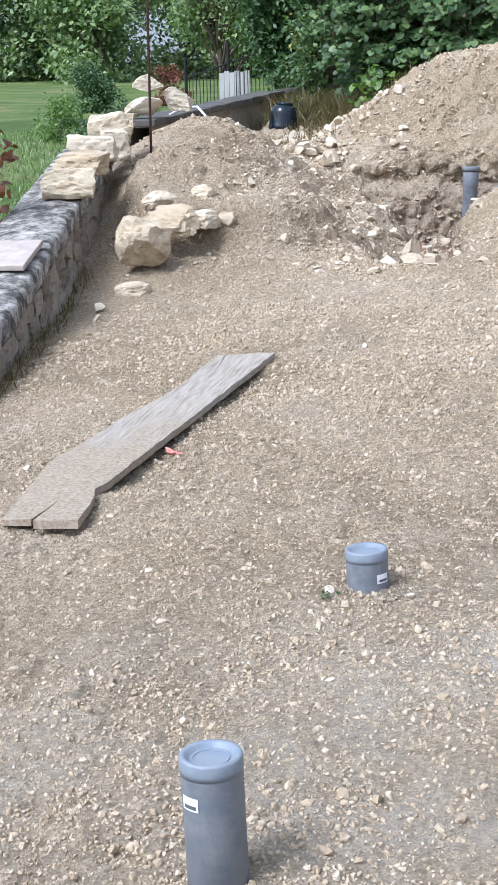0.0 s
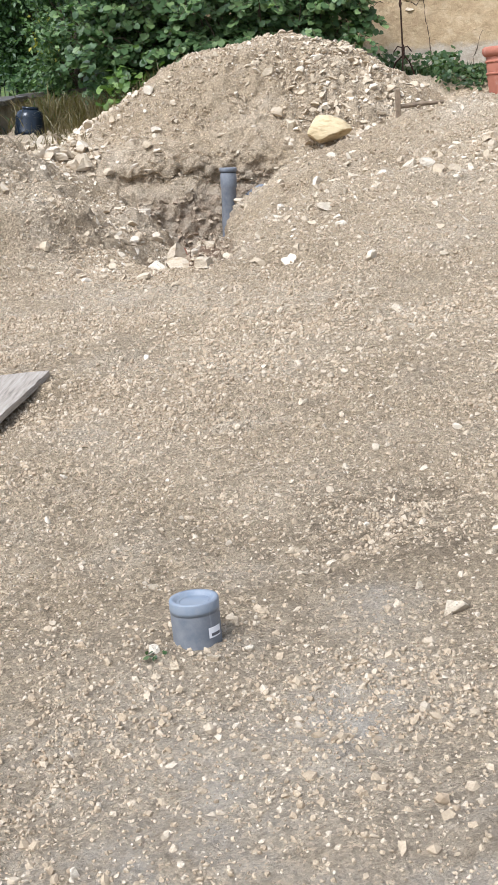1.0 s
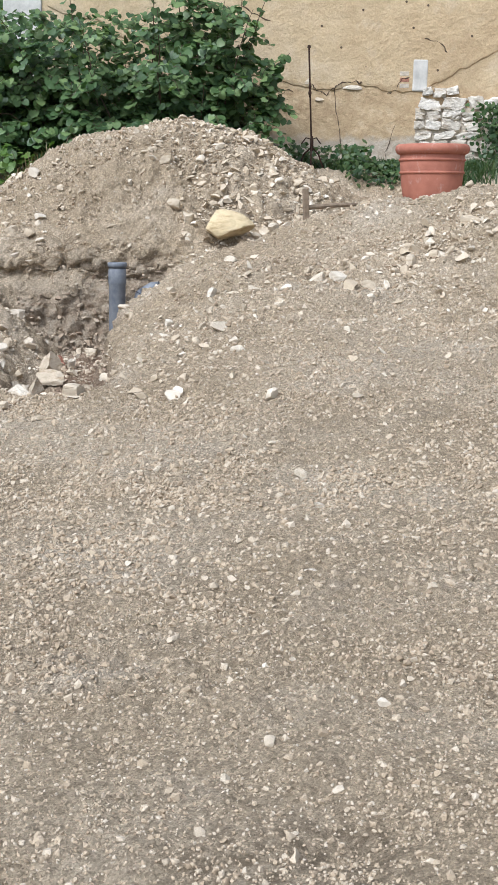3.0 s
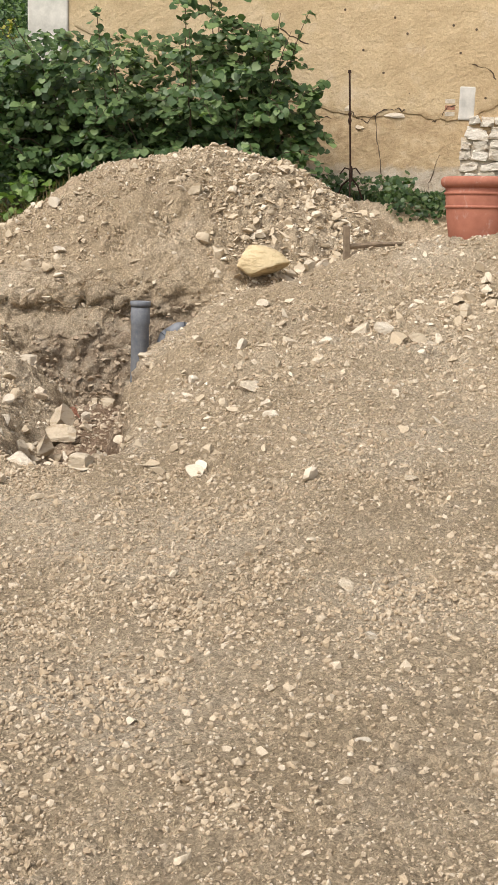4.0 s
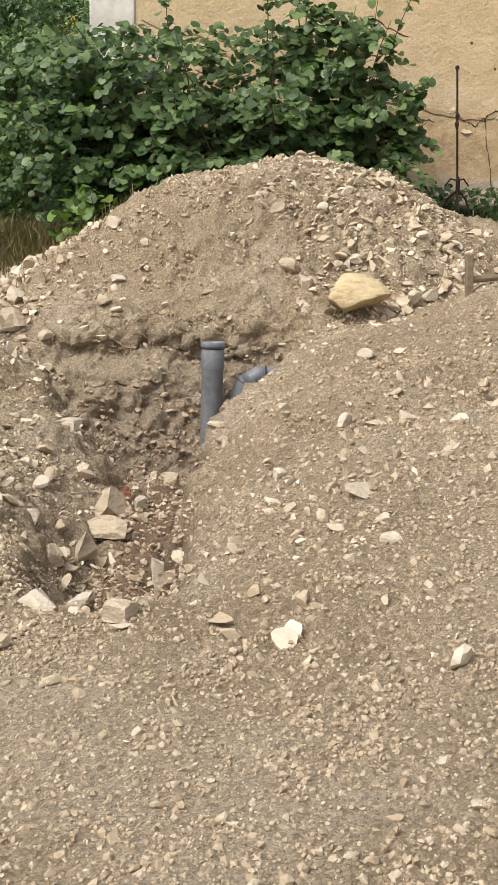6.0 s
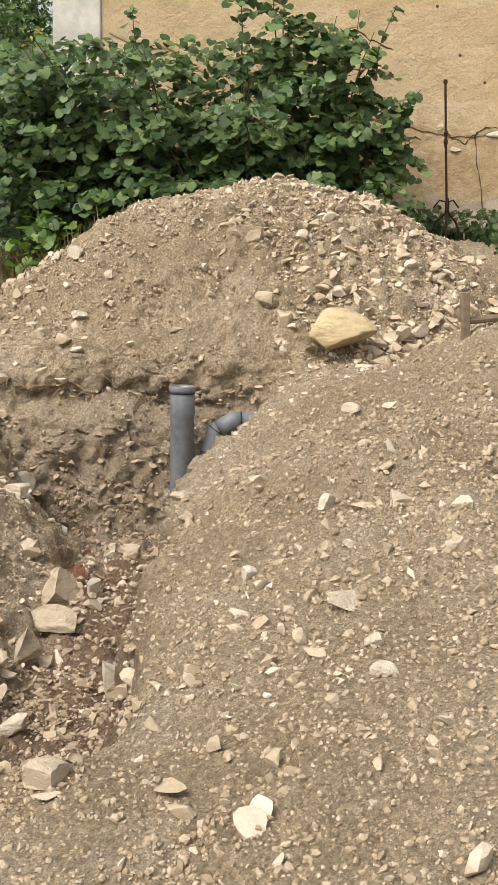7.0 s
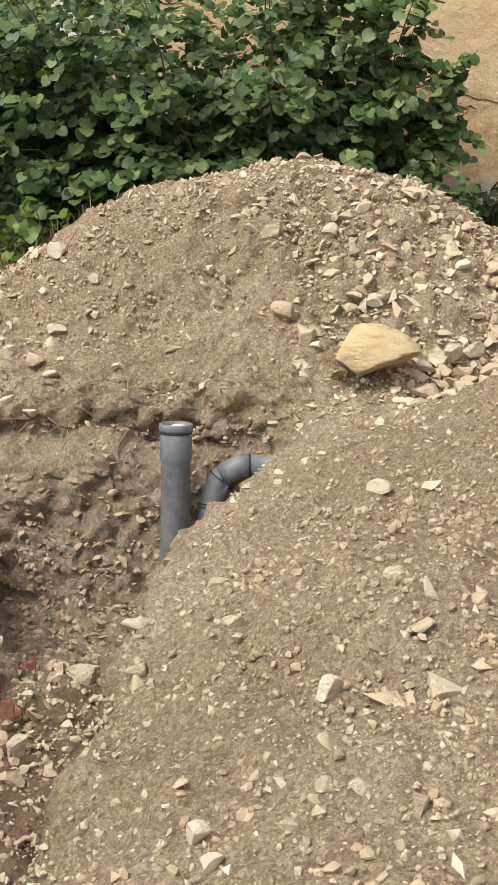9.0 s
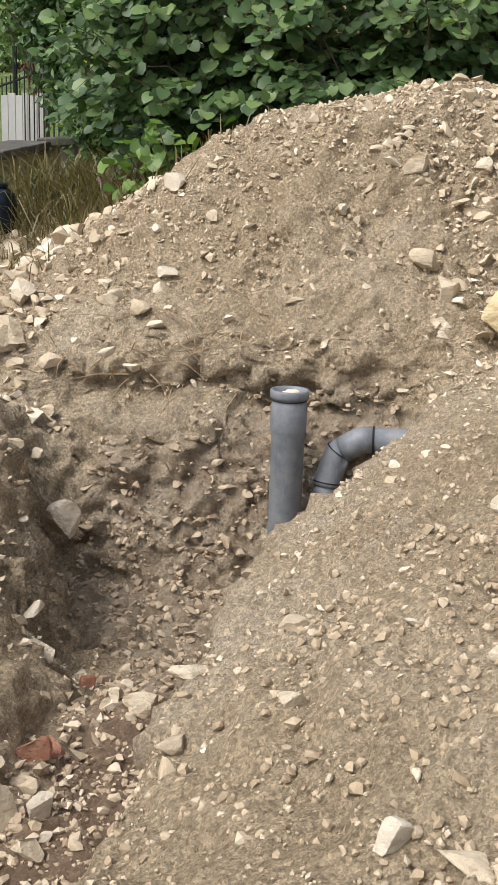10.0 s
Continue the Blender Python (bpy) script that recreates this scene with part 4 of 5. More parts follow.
        keep = (x > wall_x(y) + 0.1) & (y < 17) & ((y < 13.3) | (y > 14.25) | (x > 0.25) | (x < -2)) & ((np.abs(cy - 2.15) > 0.1) | (np.hypot(x + 0.107, y - 2.15) > 0.07))
        xs.append(x[keep])
        ys.append(y[keep])
        ss.append(lo * (hi / lo) ** (rng.random(keep.sum()) ** 2.0))
    scatter("earth_crumbs", rng, np.concatenate(xs), np.concatenate(ys), np.concatenate(ss), chips, cf, EARTH, 0.18, 0.6, "crumbled lumps of dry tan earth over yard and heaps", "earth", flat=0.72)
    # rubble on the heaps and in the trench
    x, y = places(52000, -3.2, 4.4, 8.4, 17.0, 0.5)
    thick = 0.32 + 0.9 * bell(x, y, 1.1, 14.9, 0.8, 0.9) + 0.5 * bell(x, y, 0.0, 15.5, 1.6, 0.5) + 0.8 * bell(x, y, -0.95, 10.2, 0.45, 1.2) + 0.6 * bell(x, y, 1.6, 9.9, 0.7, 0.4) + 0.5 * fbm(x * 1.3, y * 1.3, 3)
    keep = rng.random(len(x)) < thick
    x, y = x[keep], y[keep]
    s = np.clip(rng.lognormal(math.log(0.016), 0.5, len(x)), 0.007, 0.08)
    scatter("rubble", rng, x, y, s * 1.1, bits, of, LIME, 0.15, 0.6, "small broken limestone rubble on the spoil heaps", "rubble")
    parts = []
    for n, (cx, cy, sx, sy), lo, hi in ((850, (0.1, 15.0, 1.5, 0.7), 0.02, 0.1), (900, (1.0, 14.7, 0.55, 0.5), 0.04, 0.16), (560, (-1.1, 10.2, 0.35, 1.0), 0.02, 0.12), (380, (0.9, 10.5, 0.9, 1.3), 0.025, 0.08),
                                        (420, (1.7, 10.1, 0.6, 0.35), 0.025, 0.12), (200, (2.4, 12.2, 0.9, 0.9), 0.03, 0.1), (300, (-2.2, 11.3, 0.7, 1.5), 0.025, 0.08), (350, (-2.3, 14.3, 0.5, 0.5), 0.04, 0.13), (110, (0.0, 5.0, 1.5, 2.6), 0.02, 0.05), (140, (-0.3, 8.3, 0.7, 0.4), 0.03, 0.1), (200, (1.6, 15.0, 0.9, 0.5), 0.03, 0.1), (260, (-2.35, 15.6, 0.35, 0.4), 0.06, 0.2)):
        x, y = rng.normal(cx, sx, n), rng.normal(cy, sy, n)
        keep = bare(x, y) & (np.abs(x) < 5) & (y < 17) & (y > 1.5) & (x > wall_x(y) + 0.1)
        parts.append((x[keep], y[keep], lo * (hi / lo) ** (rng.random(keep.sum()) ** 2.2)))
    x, y, s = (np.concatenate([p[i] for p in parts]) for i in range(3))
    scatter("stones", rng, x, y, s, lumps, bf, LIME, 0.14, 0.5, "angular limestone stones scattered over heaps and yard", "stones")
    # dark crumbs on the floor of trench and pit
    low = np.argwhere((GRID["soil"] > 0.35) & (GRID["places"][..., 0] < 0.0) & (GRID["places"][..., 1] < 13.6))
    p = GRID["places"][low[:, 0], low[:, 1]][rng.integers(0, len(low), 5000)]
    s = 0.012 * 6.0 ** (rng.random(len(p)) ** 2.2)
    scatter("soil_crumbs", rng, p[:, 0], p[:, 1], s, chips, cf, CLOD, 0.05, 0.5, "crumbled dark reddish soil on the trench floor", "soil", p[:, 2])
    # crumbs on the ragged overhang above the pit
    P, soil = GRID["places"], GRID["soil"]
    lip = np.argwhere((P[..., 1] > 13.75) & (P[..., 1] < 14.3) & (P[..., 2] > 0.72) & (P[..., 2] < 1.15) & (P[..., 0] < 0.2) & (P[..., 0] > -1.9))
    p = P[lip[:, 0], lip[:, 1]][rng.integers(0, len(lip), 220)]
    s = 0.015 * 3.5 ** (rng.random(len(p)) ** 1.8)
    scatter("earth_clods", rng, p[:, 0], p[:, 1], s, lumps, bf, EARTH, -0.15, 0.4, "dry tan earth clods along the heap's broken edge", "earth", p[:, 2])
    # clods standing out of the cut wall of the pit
    wall = np.argwhere((soil > 0.35) & (P[..., 1] > np.where(P[..., 0] < -1.15, 12.2, 13.45)) & (P[..., 1] < 14.2) & (P[..., 2] > 0.12) & (P[..., 2] < 0.86) & (P[..., 0] < 0.05))
    p = P[wall[:, 0], wall[:, 1]][rng.integers(0, len(wall), 700)]
    p = p + rng.normal(0, 0.015, p.shape)
    s = 0.014 * 6.0 ** (rng.random(len(p)) ** 1.8)
    scatter("clods", rng, p[:, 0], p[:, 1], s, lumps, bf, CLOD, -0.2, 0.35, "brown earth clods and stones in the cut pit wall", "clods", p[:, 2])


scatter_stones()


# ---- single stones that stand out ----
def stone(x, y, size, turn, seed, label, mat=None, sink=0.25, tilt=(0, 0), z=None, cuts=8):
    z = ground_z(x, y) + size[2] * sink if z is None else z
    return boulder(x, y, z, size, turn, seed, label, mat, tilt, "", "stone", cuts, 0.03, "stone")


def set_stones(label, rows, mat=None, sink=0.3, flat=0.75, category=""):
    """Stones from rows of x, y, width, height and turn."""
    for k, (x, y, w, h, turn) in enumerate(rows):
        ob = stone(x, y, (w / 2, w / 2 * flat, h / 2), turn, int(abs(x) * 997 + y * 131) + k, label, mat, sink)
        if category:
            tagged(ob, category=category)


stone(0.53, 14.2, (0.33, 0.22, 0.21), -8, 61, "big yellow limestone rock on the flank of the heap", YELLOW, z=1.22, tilt=(14, 8), cuts=6)
stone(0.2, 14.16, (0.085, 0.04, 0.11), 10, 62, "flat pale limestone slab leaning on the heap", z=1.14, tilt=(-35, 0))
set_stones("pale limestone rubble stone on the heap", [(-0.01, 14.81, 0.16, 0.16, 40), (0.08, 14.43, 0.2, 0.14, 10), (0.21, 14.28, 0.2, 0.15, 70), (0.82, 13.64, 0.2, 0.09, 0), (0.92, 14.08, 0.24, 0.14, 15), (1.09, 14.0, 0.2, 0.11, 40), (1.05, 14.42, 0.2, 0.16, 80), (0.87, 14.81, 0.16, 0.12, 20), (1.32, 14.2, 0.22, 0.18, 50), (0.72, 13.85, 0.16, 0.08, 30), (1.25, 13.85, 0.18, 0.1, 0)], sink=0.45)
set_stones("pale limestone rubble stone on the heap", [(1.2, 14.5, 0.17, 0.13, 10), (0.35, 14.9, 0.15, 0.12, 30), (0.55, 15.1, 0.14, 0.1, 0), (1.45, 14.6, 0.15, 0.1, 60), (0.9, 14.35, 0.14, 0.1, 25), (-0.35, 14.5, 0.09, 0.06, 0), (-0.55, 14.2, 0.16, 0.04, 5), (-0.2, 14.25, 0.06, 0.05, 0), (-0.4, 14.65, 0.06, 0.06, 60), (-1.1, 14.7, 0.1, 0.08, 30), (-1.3, 14.4, 0.14, 0.08, 0), (0.6, 14.6, 0.13, 0.1, 0)], sink=0.45)
set_stones("pale angular limestone on the sandy ridge", [(0.54, 11.46, 0.11, 0.09, 20), (0.36, 9.72, 0.095, 0.09, 0), (0.64, 9.67, 0.13, 0.06, -25), (-0.25, 10.75, 0.15, 0.06, 35), (0.0, 10.96, 0.12, 0.05, 0), (0.09, 10.3, 0.08, 0.05, 30), (0.6, 9.9, 0.08, 0.05, 0), (0.08, 9.26, 0.07, 0.08, 15), (0.29, 9.2, 0.06, 0.03, 0), (0.40, 8.86, 0.14, 0.07, -10), (0.56, 9.2, 0.07, 0.06, 40), (-0.22, 10.4, 0.13, 0.05, 50), (0.35, 9.35, 0.06, 0.05, 0), (0.45, 9.3, 0.08, 0.04, 30), (0.5, 8.44, 0.09, 0.05, 0), (0.78, 9.19, 0.1, 0.06, 70), (0.3, 8.95, 0.07, 0.06, 10), (0.2, 8.75, 0.06, 0.05, 60), (0.85, 9.5, 0.09, 0.06, 0), (0.55, 10.3, 0.07, 0.05, 0)])
stone(0.51, 9.66, (0.03, 0.09, 0.012), 40, 83, "thin pale slate flake on the sandy ridge", LIME_EACH, sink=0.9)
set_stones("pale limestone rock among trench rubble", [(-0.57, 11.37, 0.12, 0.08, 20), (-0.67, 11.43, 0.06, 0.06, 0), (-0.67, 10.69, 0.09, 0.1, 40), (-0.99, 11.57, 0.12, 0.1, 0), (-0.69, 11.39, 0.06, 0.07, 60), (-0.66, 10.55, 0.1, 0.07, 10), (-0.81, 10.66, 0.26, 0.22, 25), (-0.80, 10.36, 0.25, 0.16, -20), (-0.88, 10.1, 0.18, 0.2, 70)], sink=0.5)
set_stones("pale limestone rock among trench rubble", [(-0.45, 9.85, 0.24, 0.2, 0), (-0.62, 8.6, 0.14, 0.13, 30), (-1.17, 11.4, 0.16, 0.1, 15), (-0.95, 9.75, 0.2, 0.14, 80), (-0.75, 9.3, 0.16, 0.1, 10), (-0.44, 8.12, 0.15, 0.1, 60), (-0.75, 8.35, 0.2, 0.1, 10), (-1.1, 9.9, 0.12, 0.1, 40), (-1.0, 10.9, 0.13, 0.1, 20)], sink=0.45)
set_stones("pale angular limestone lying on the dirt", [(0.71, 6.31, 0.085, 0.06, 0), (0.72, 5.77, 0.05, 0.04, 10), (0.64, 5.06, 0.07, 0.02, 0), (0.075, 6.46, 0.05, 0.04, 20), (0.6, 6.79, 0.05, 0.03, 0), (0.48, 8.63, 0.08, 0.05, 30), (1.09, 7.49, 0.07, 0.04, 0), (-0.24, 6.47, 0.045, 0.04, 70), (1.23, 9.83, 0.13, 0.1, 10), (1.09, 9.8, 0.12, 0.14, 50), (1.5, 9.6, 0.15, 0.09, 0), (1.42, 9.7, 0.12, 0.1, 30), (2.23, 10.3, 0.2, 0.1, 10), (1.75, 10.0, 0.11, 0.12, 70), (-2.42, 6.75, 0.09, 0.07, 0), (-2.5, 7.0, 0.1, 0.09, 0)])
set_stones("small pale stone lying on the dirt", [(0.13, 2.9, 0.075, 0.035, 10), (0.145, 2.62, 0.05, 0.035, 0), (0.65, 2.66, 0.045, 0.03, 40), (0.725, 2.65, 0.045, 0.035, 0), (0.43, 2.4, 0.035, 0.025, 30), (0.21, 2.6, 0.045, 0.03, 80), (0.3, 3.6, 0.03, 0.03, 0), (-0.25, 2.55, 0.04, 0.025, 20), (-0.15, 2.03, 0.03, 0.03, 0), (-0.06, 2.05, 0.03, 0.025, 50), (0.02, 2.1, 0.03, 0.02, 0), (-0.2, 2.1, 0.035, 0.03, 70), (-0.26, 1.28, 0.03, 0.03, 0), (0.2, 1.9, 0.03, 0.02, 0), (-1.0, 5.9, 0.05, 0.03, 0), (-1.5, 5.6, 0.05, 0.04, 30)])
stone(0.49, 2.25, (0.05, 0.022, 0.018), 28, 92, "long pale brick fragment lying on the dirt", sink=0.5)
set_stones("broken red brick lump in trench rubble", [(-0.78, 11.15, 0.12, 0.09, 10), (-0.83, 11.05, 0.13, 0.09, 40), (-0.87, 11.69, 0.10, 0.07, 80)], RED, 0.4, category="brick")
stone(-0.70, 13.78, (0.07, 0.06, 0.03), 10, 114, "flat pale stone stuck in the pit wall", z=0.40)
stone(-1.5, 13.3, (0.10, 0.09, 0.12), 10, 115, "grey stone set in the pit corner", z=0.25)
for k in range(14):
    rng = random.Random(200 + k)
    x, y = -2.05 - rng.random() * 0.9, 13.9 + rng.random() * 0.7
    stone(x, y, (rng.uniform(0.06, 0.14), rng.uniform(0.06, 0.11), rng.uniform(0.05, 0.10)), rng.uniform(0, 180), 300 + k, "white limestone rubble heaped at the heap's edge", sink=0.5)


# ---- stake, iron stand, drum, hose, back wall ----
def wooden_stake():
    t = thing("wooden_stake", pose(1.2, 12.12, ground_z(1.2, 12.12)), "grey wooden stake with a cross stick lying against it", "stake")
    part("post", box(bmesh.new(), 0.045, 0.045, 0.36, pose(0, 0, 0.08, 3, -3, 10), 0.006), STAKE, t)
    part("cross_stick", tube(bmesh.new(), [(0.02, 0.03, 0.10), (0.25, 0.1, 0.12), (0.5, 0.22, 0.13)], [0.022, 0.02, 0.014], 8), STAKE, t)


wooden_stake()


def iron_stand():
    t = thing("iron_stand", pose(1.70, 17.35, 1.9), "thin rusty iron garden stand on three legs", "stand")
    part("rod", tube(bmesh.new(), [(-0.04, 0, 1.45), (0.0, 0, 0.4), (0.01, 0, 0.26)], 0.011, 8), RUST, t)
    part("finial", lathe(bmesh.new(), [(0, 1.43), (0.022, 1.44), (0.018, 1.47), (0, 1.475)], 10, pose(-0.04, 0, 0)), RUST, t)
    part("knot", lathe(bmesh.new(), [(0.011, 0.86), (0.022, 0.91), (0.012, 0.95), (0.02, 0.99), (0.011, 1.02)], 10, pose(-0.022, 0, 0)), RUST, t)
    part("sleeve", lathe(bmesh.new(), [(0.0, 0.22), (0.02, 0.22), (0.022, 0.36), (0.012, 0.4)], 10, pose(0.008, 0, 0)), RUST, t)
    for a in (20, 150, 265):
        c, s = math.cos(radians(a)), math.sin(radians(a))
        part("leg", tube(bmesh.new(), [(0.01, 0, 0.27), (c * 0.1, s * 0.1, 0.18), (c * 0.24, s * 0.24, -0.15)], 0.010, 8), RUST, t)
        part("hook", tube(bmesh.new(), [(0.01, 0, 0.36), (c * 0.07, s * 0.07, 0.38), (c * 0.13, s * 0.13, 0.31)], 0.008, 8), RUST, t)


iron_stand()


def drum():
    z = ground_z(-3.0, 16.3)
    t = thing("plastic_drum", pose(-3.07, 16.3, z - 0.1, 0, 6, 0) @ Matrix.Diagonal((1.12, 1.12, 1.12, 1)), "glossy dark blue-black plastic drum on rubble", "drum")
    part("drum_body", lathe(bmesh.new(), [(0, 0), (0.15, 0), (0.165, 0.02), (0.165, 0.09), (0.172, 0.1), (0.172, 0.12), (0.165, 0.13), (0.16, 0.27), (0.14, 0.33), (0.10, 0.36), (0, 0.37)], 40), GLASS, t, smooth=True)
    part("drum_lid", lathe(bmesh.new(), [(0.0, 0.365), (0.09, 0.36), (0.095, 0.375), (0.09, 0.39), (0, 0.392)], 32), GLASS, t, smooth=True)


drum()


def back_wall():
    t = thing("wall_back", pose(0, 0, 0), "low garden wall of grey stone with a dark flat coping", "wall", kind="structure")
    rng = random.Random(4)
    grey = stone_material("grey_stonework", (0.20, 0.175, 0.145), (0.28, 0.25, 0.205), (0.36, 0.33, 0.28), "each", 5)
    dark = plain_material("dark_coping", (0.10, 0.092, 0.082), 0.95, 0, 0.4, 8, 0.5)
    for a, b in ((Vector((-3.85, 12.4, 1.46)), Vector((-3.75, 19.0, 1.92))), (Vector((-3.75, 19.1, 1.93)), Vector((-2.1, 19.7, 2.06)))):
        d = (b - a).normalized()
        side = Vector((d.y, -d.x, 0)).normalized()
        bm, rows = bmesh.new(), []
        for f in np.linspace(0, 1, 60):
            p = a.lerp(b, f)
            w = 0.02 * rng.uniform(-1, 1)
            rows.append([bm.verts.new(q) for q in (p + side * (0.13 + w) - Vector((0, 0, 1.6)), p + side * (0.13 - w) - Vector((0, 0, 0.07)), p - side * 0.16 - Vector((0, 0, 0.07)), p - side * 0.16 - Vector((0, 0, 1.6)))])
        for r, q in zip(rows, rows[1:]):
            for i in range(3):
                bm.faces.new((r[i], r[i + 1], q[i + 1], q[i]))
        bmesh.ops.recalc_face_normals(bm, faces=bm.faces)
        part("wall_body", bm, grey, t)
        n = int((b - a).length / 0.55)
        for k in range(n):
            mid = a.lerp(b, (k + 0.5) / n) - Vector((0, 0, 0.03 + 0.006 * (k % 2)))
            m = Matrix.Translation(mid) @ d.to_track_quat("Y", "Z").to_matrix().to_4x4() @ pose(0, 0, 0, 0, 0, rng.uniform(-2, 2))
            part("coping_slab", box(bmesh.new(), 0.40, 0.535, 0.075, m, 0.012), dark, t, "dark lichened coping slab")
    h = bmesh.new()
    tube(h, [(-3.75, 13.3, 1.52), (-3.6, 13.35, 1.60), (-3.4, 13.2, 1.60), (-3.25, 12.95, 1.5), (-3.2, 12.7, 1.3)], 0.014, 10)
    tagged(part("hose", h, HOSE, smooth=True), "white garden hose draped over the wall", "hose")
    for x, y, z, s, turn, seed in ((-3.86, 12.5, 1.58, (0.25, 0.18, 0.12), 5, 41), (-3.72, 12.6, 1.80, (0.22, 0.15, 0.13), 35, 46), (-3.45, 12.75, 1.63, (0.17, 0.16, 0.17), 70, 43)):
        boulder(x, y, z, s, turn, seed, "pale limestone block stacked on the garden wall", group="blocks on the garden wall")
    rod = bmesh.new()
    tube(rod, [(-3.12, 10.42, 0.9), (-3.10, 10.42, 3.0)], 0.012, 8)
    tagged(part("iron_rod", rod, RUST), "upright thin rusty iron rod by the wall end", "rod")


back_wall()


def slab():
    bm = bmesh.new()
    y = 6.35
    box(bm, 0.5, 0.62, 0.035, pose(0, 0, 0), 0.006)
    ob = part("stone_slab", bm, SLAB)
    ob.matrix_world = pose(wall_x(y) - 0.27, y, wall_top(y) + 0.045, 9.2, 0, 10)
    tagged(ob, "thin pinkish grey slab lying on the wall coping", "slab")


slab()


# ---- leaves, shrubs and trees ----
LEAF_V = np.array([(0, 0, 0), (-0.36, -0.14, 0.04), (-0.58, 0.24, 0.07), (-0.40, 0.70, 0.02), (0, 0.95, -0.12), (0.40, 0.70, 0.02), (0.58, 0.24, 0.07), (0.36, -0.14, 0.04), (0, 0.42, 0.03)])
LEAF_F = np.array([(8, 0, 1), (8, 1, 2), (8, 2, 3), (8, 3, 4), (8, 4, 5), (8, 5, 6), (8, 6, 7), (8, 7, 0)])
SMALL_V = np.array([(0, 0, 0), (-0.28, 0.45, 0.06), (0, 1.0, -0.08), (0.28, 0.45, 0.06)])
SMALL_F = np.array([(0, 1, 2), (0, 2, 3)])


def leaves_mesh(name, rng, at, size, toward, material, template=(LEAF_V, LEAF_F), droop=0.5, loose=0.55, tips=None):
    """Leaves at the places `at`, their faces turned roughly `toward` and up, tips hanging."""
    n = len(at)
    normal = toward + rng.normal(0, loose, (n, 3))
    normal /= np.linalg.norm(normal, axis=1, keepdims=True)
    tip = rng.normal(0, 0.6, (n, 3)) + np.array([0, 0, -droop])
    if tips is not None:
        tip = tips + 0.3 * tip
    tip -= normal * (tip * normal).sum(1, keepdims=True)
    tip /= np.linalg.norm(tip, axis=1, keepdims=True)
    across = np.cross(tip, normal)
    v, f = template
    p = v[None] * size[:, None, None]
    p = p[..., 0:1] * across[:, None] + p[..., 1:2] * tip[:, None] + p[..., 2:3] * normal[:, None] + at[:, None]
    faces = f[None] + (np.arange(n) * len(v))[:, None, None]
    return mesh_of(name, p.reshape(-1, 3), faces.reshape(-1, 3), material, True)


def bend(rng, base, end, n, lift, jit):
    """A stem from base to end that arches by lift and wavers."""
    f = np.linspace(0, 1, n)[:, None]
    p = base + (end - base) * f + np.array([0, 0, lift]) * (4 * f * (1 - f)) * 0.5
    return p + rng.normal(0, jit, (n, 3)) * f


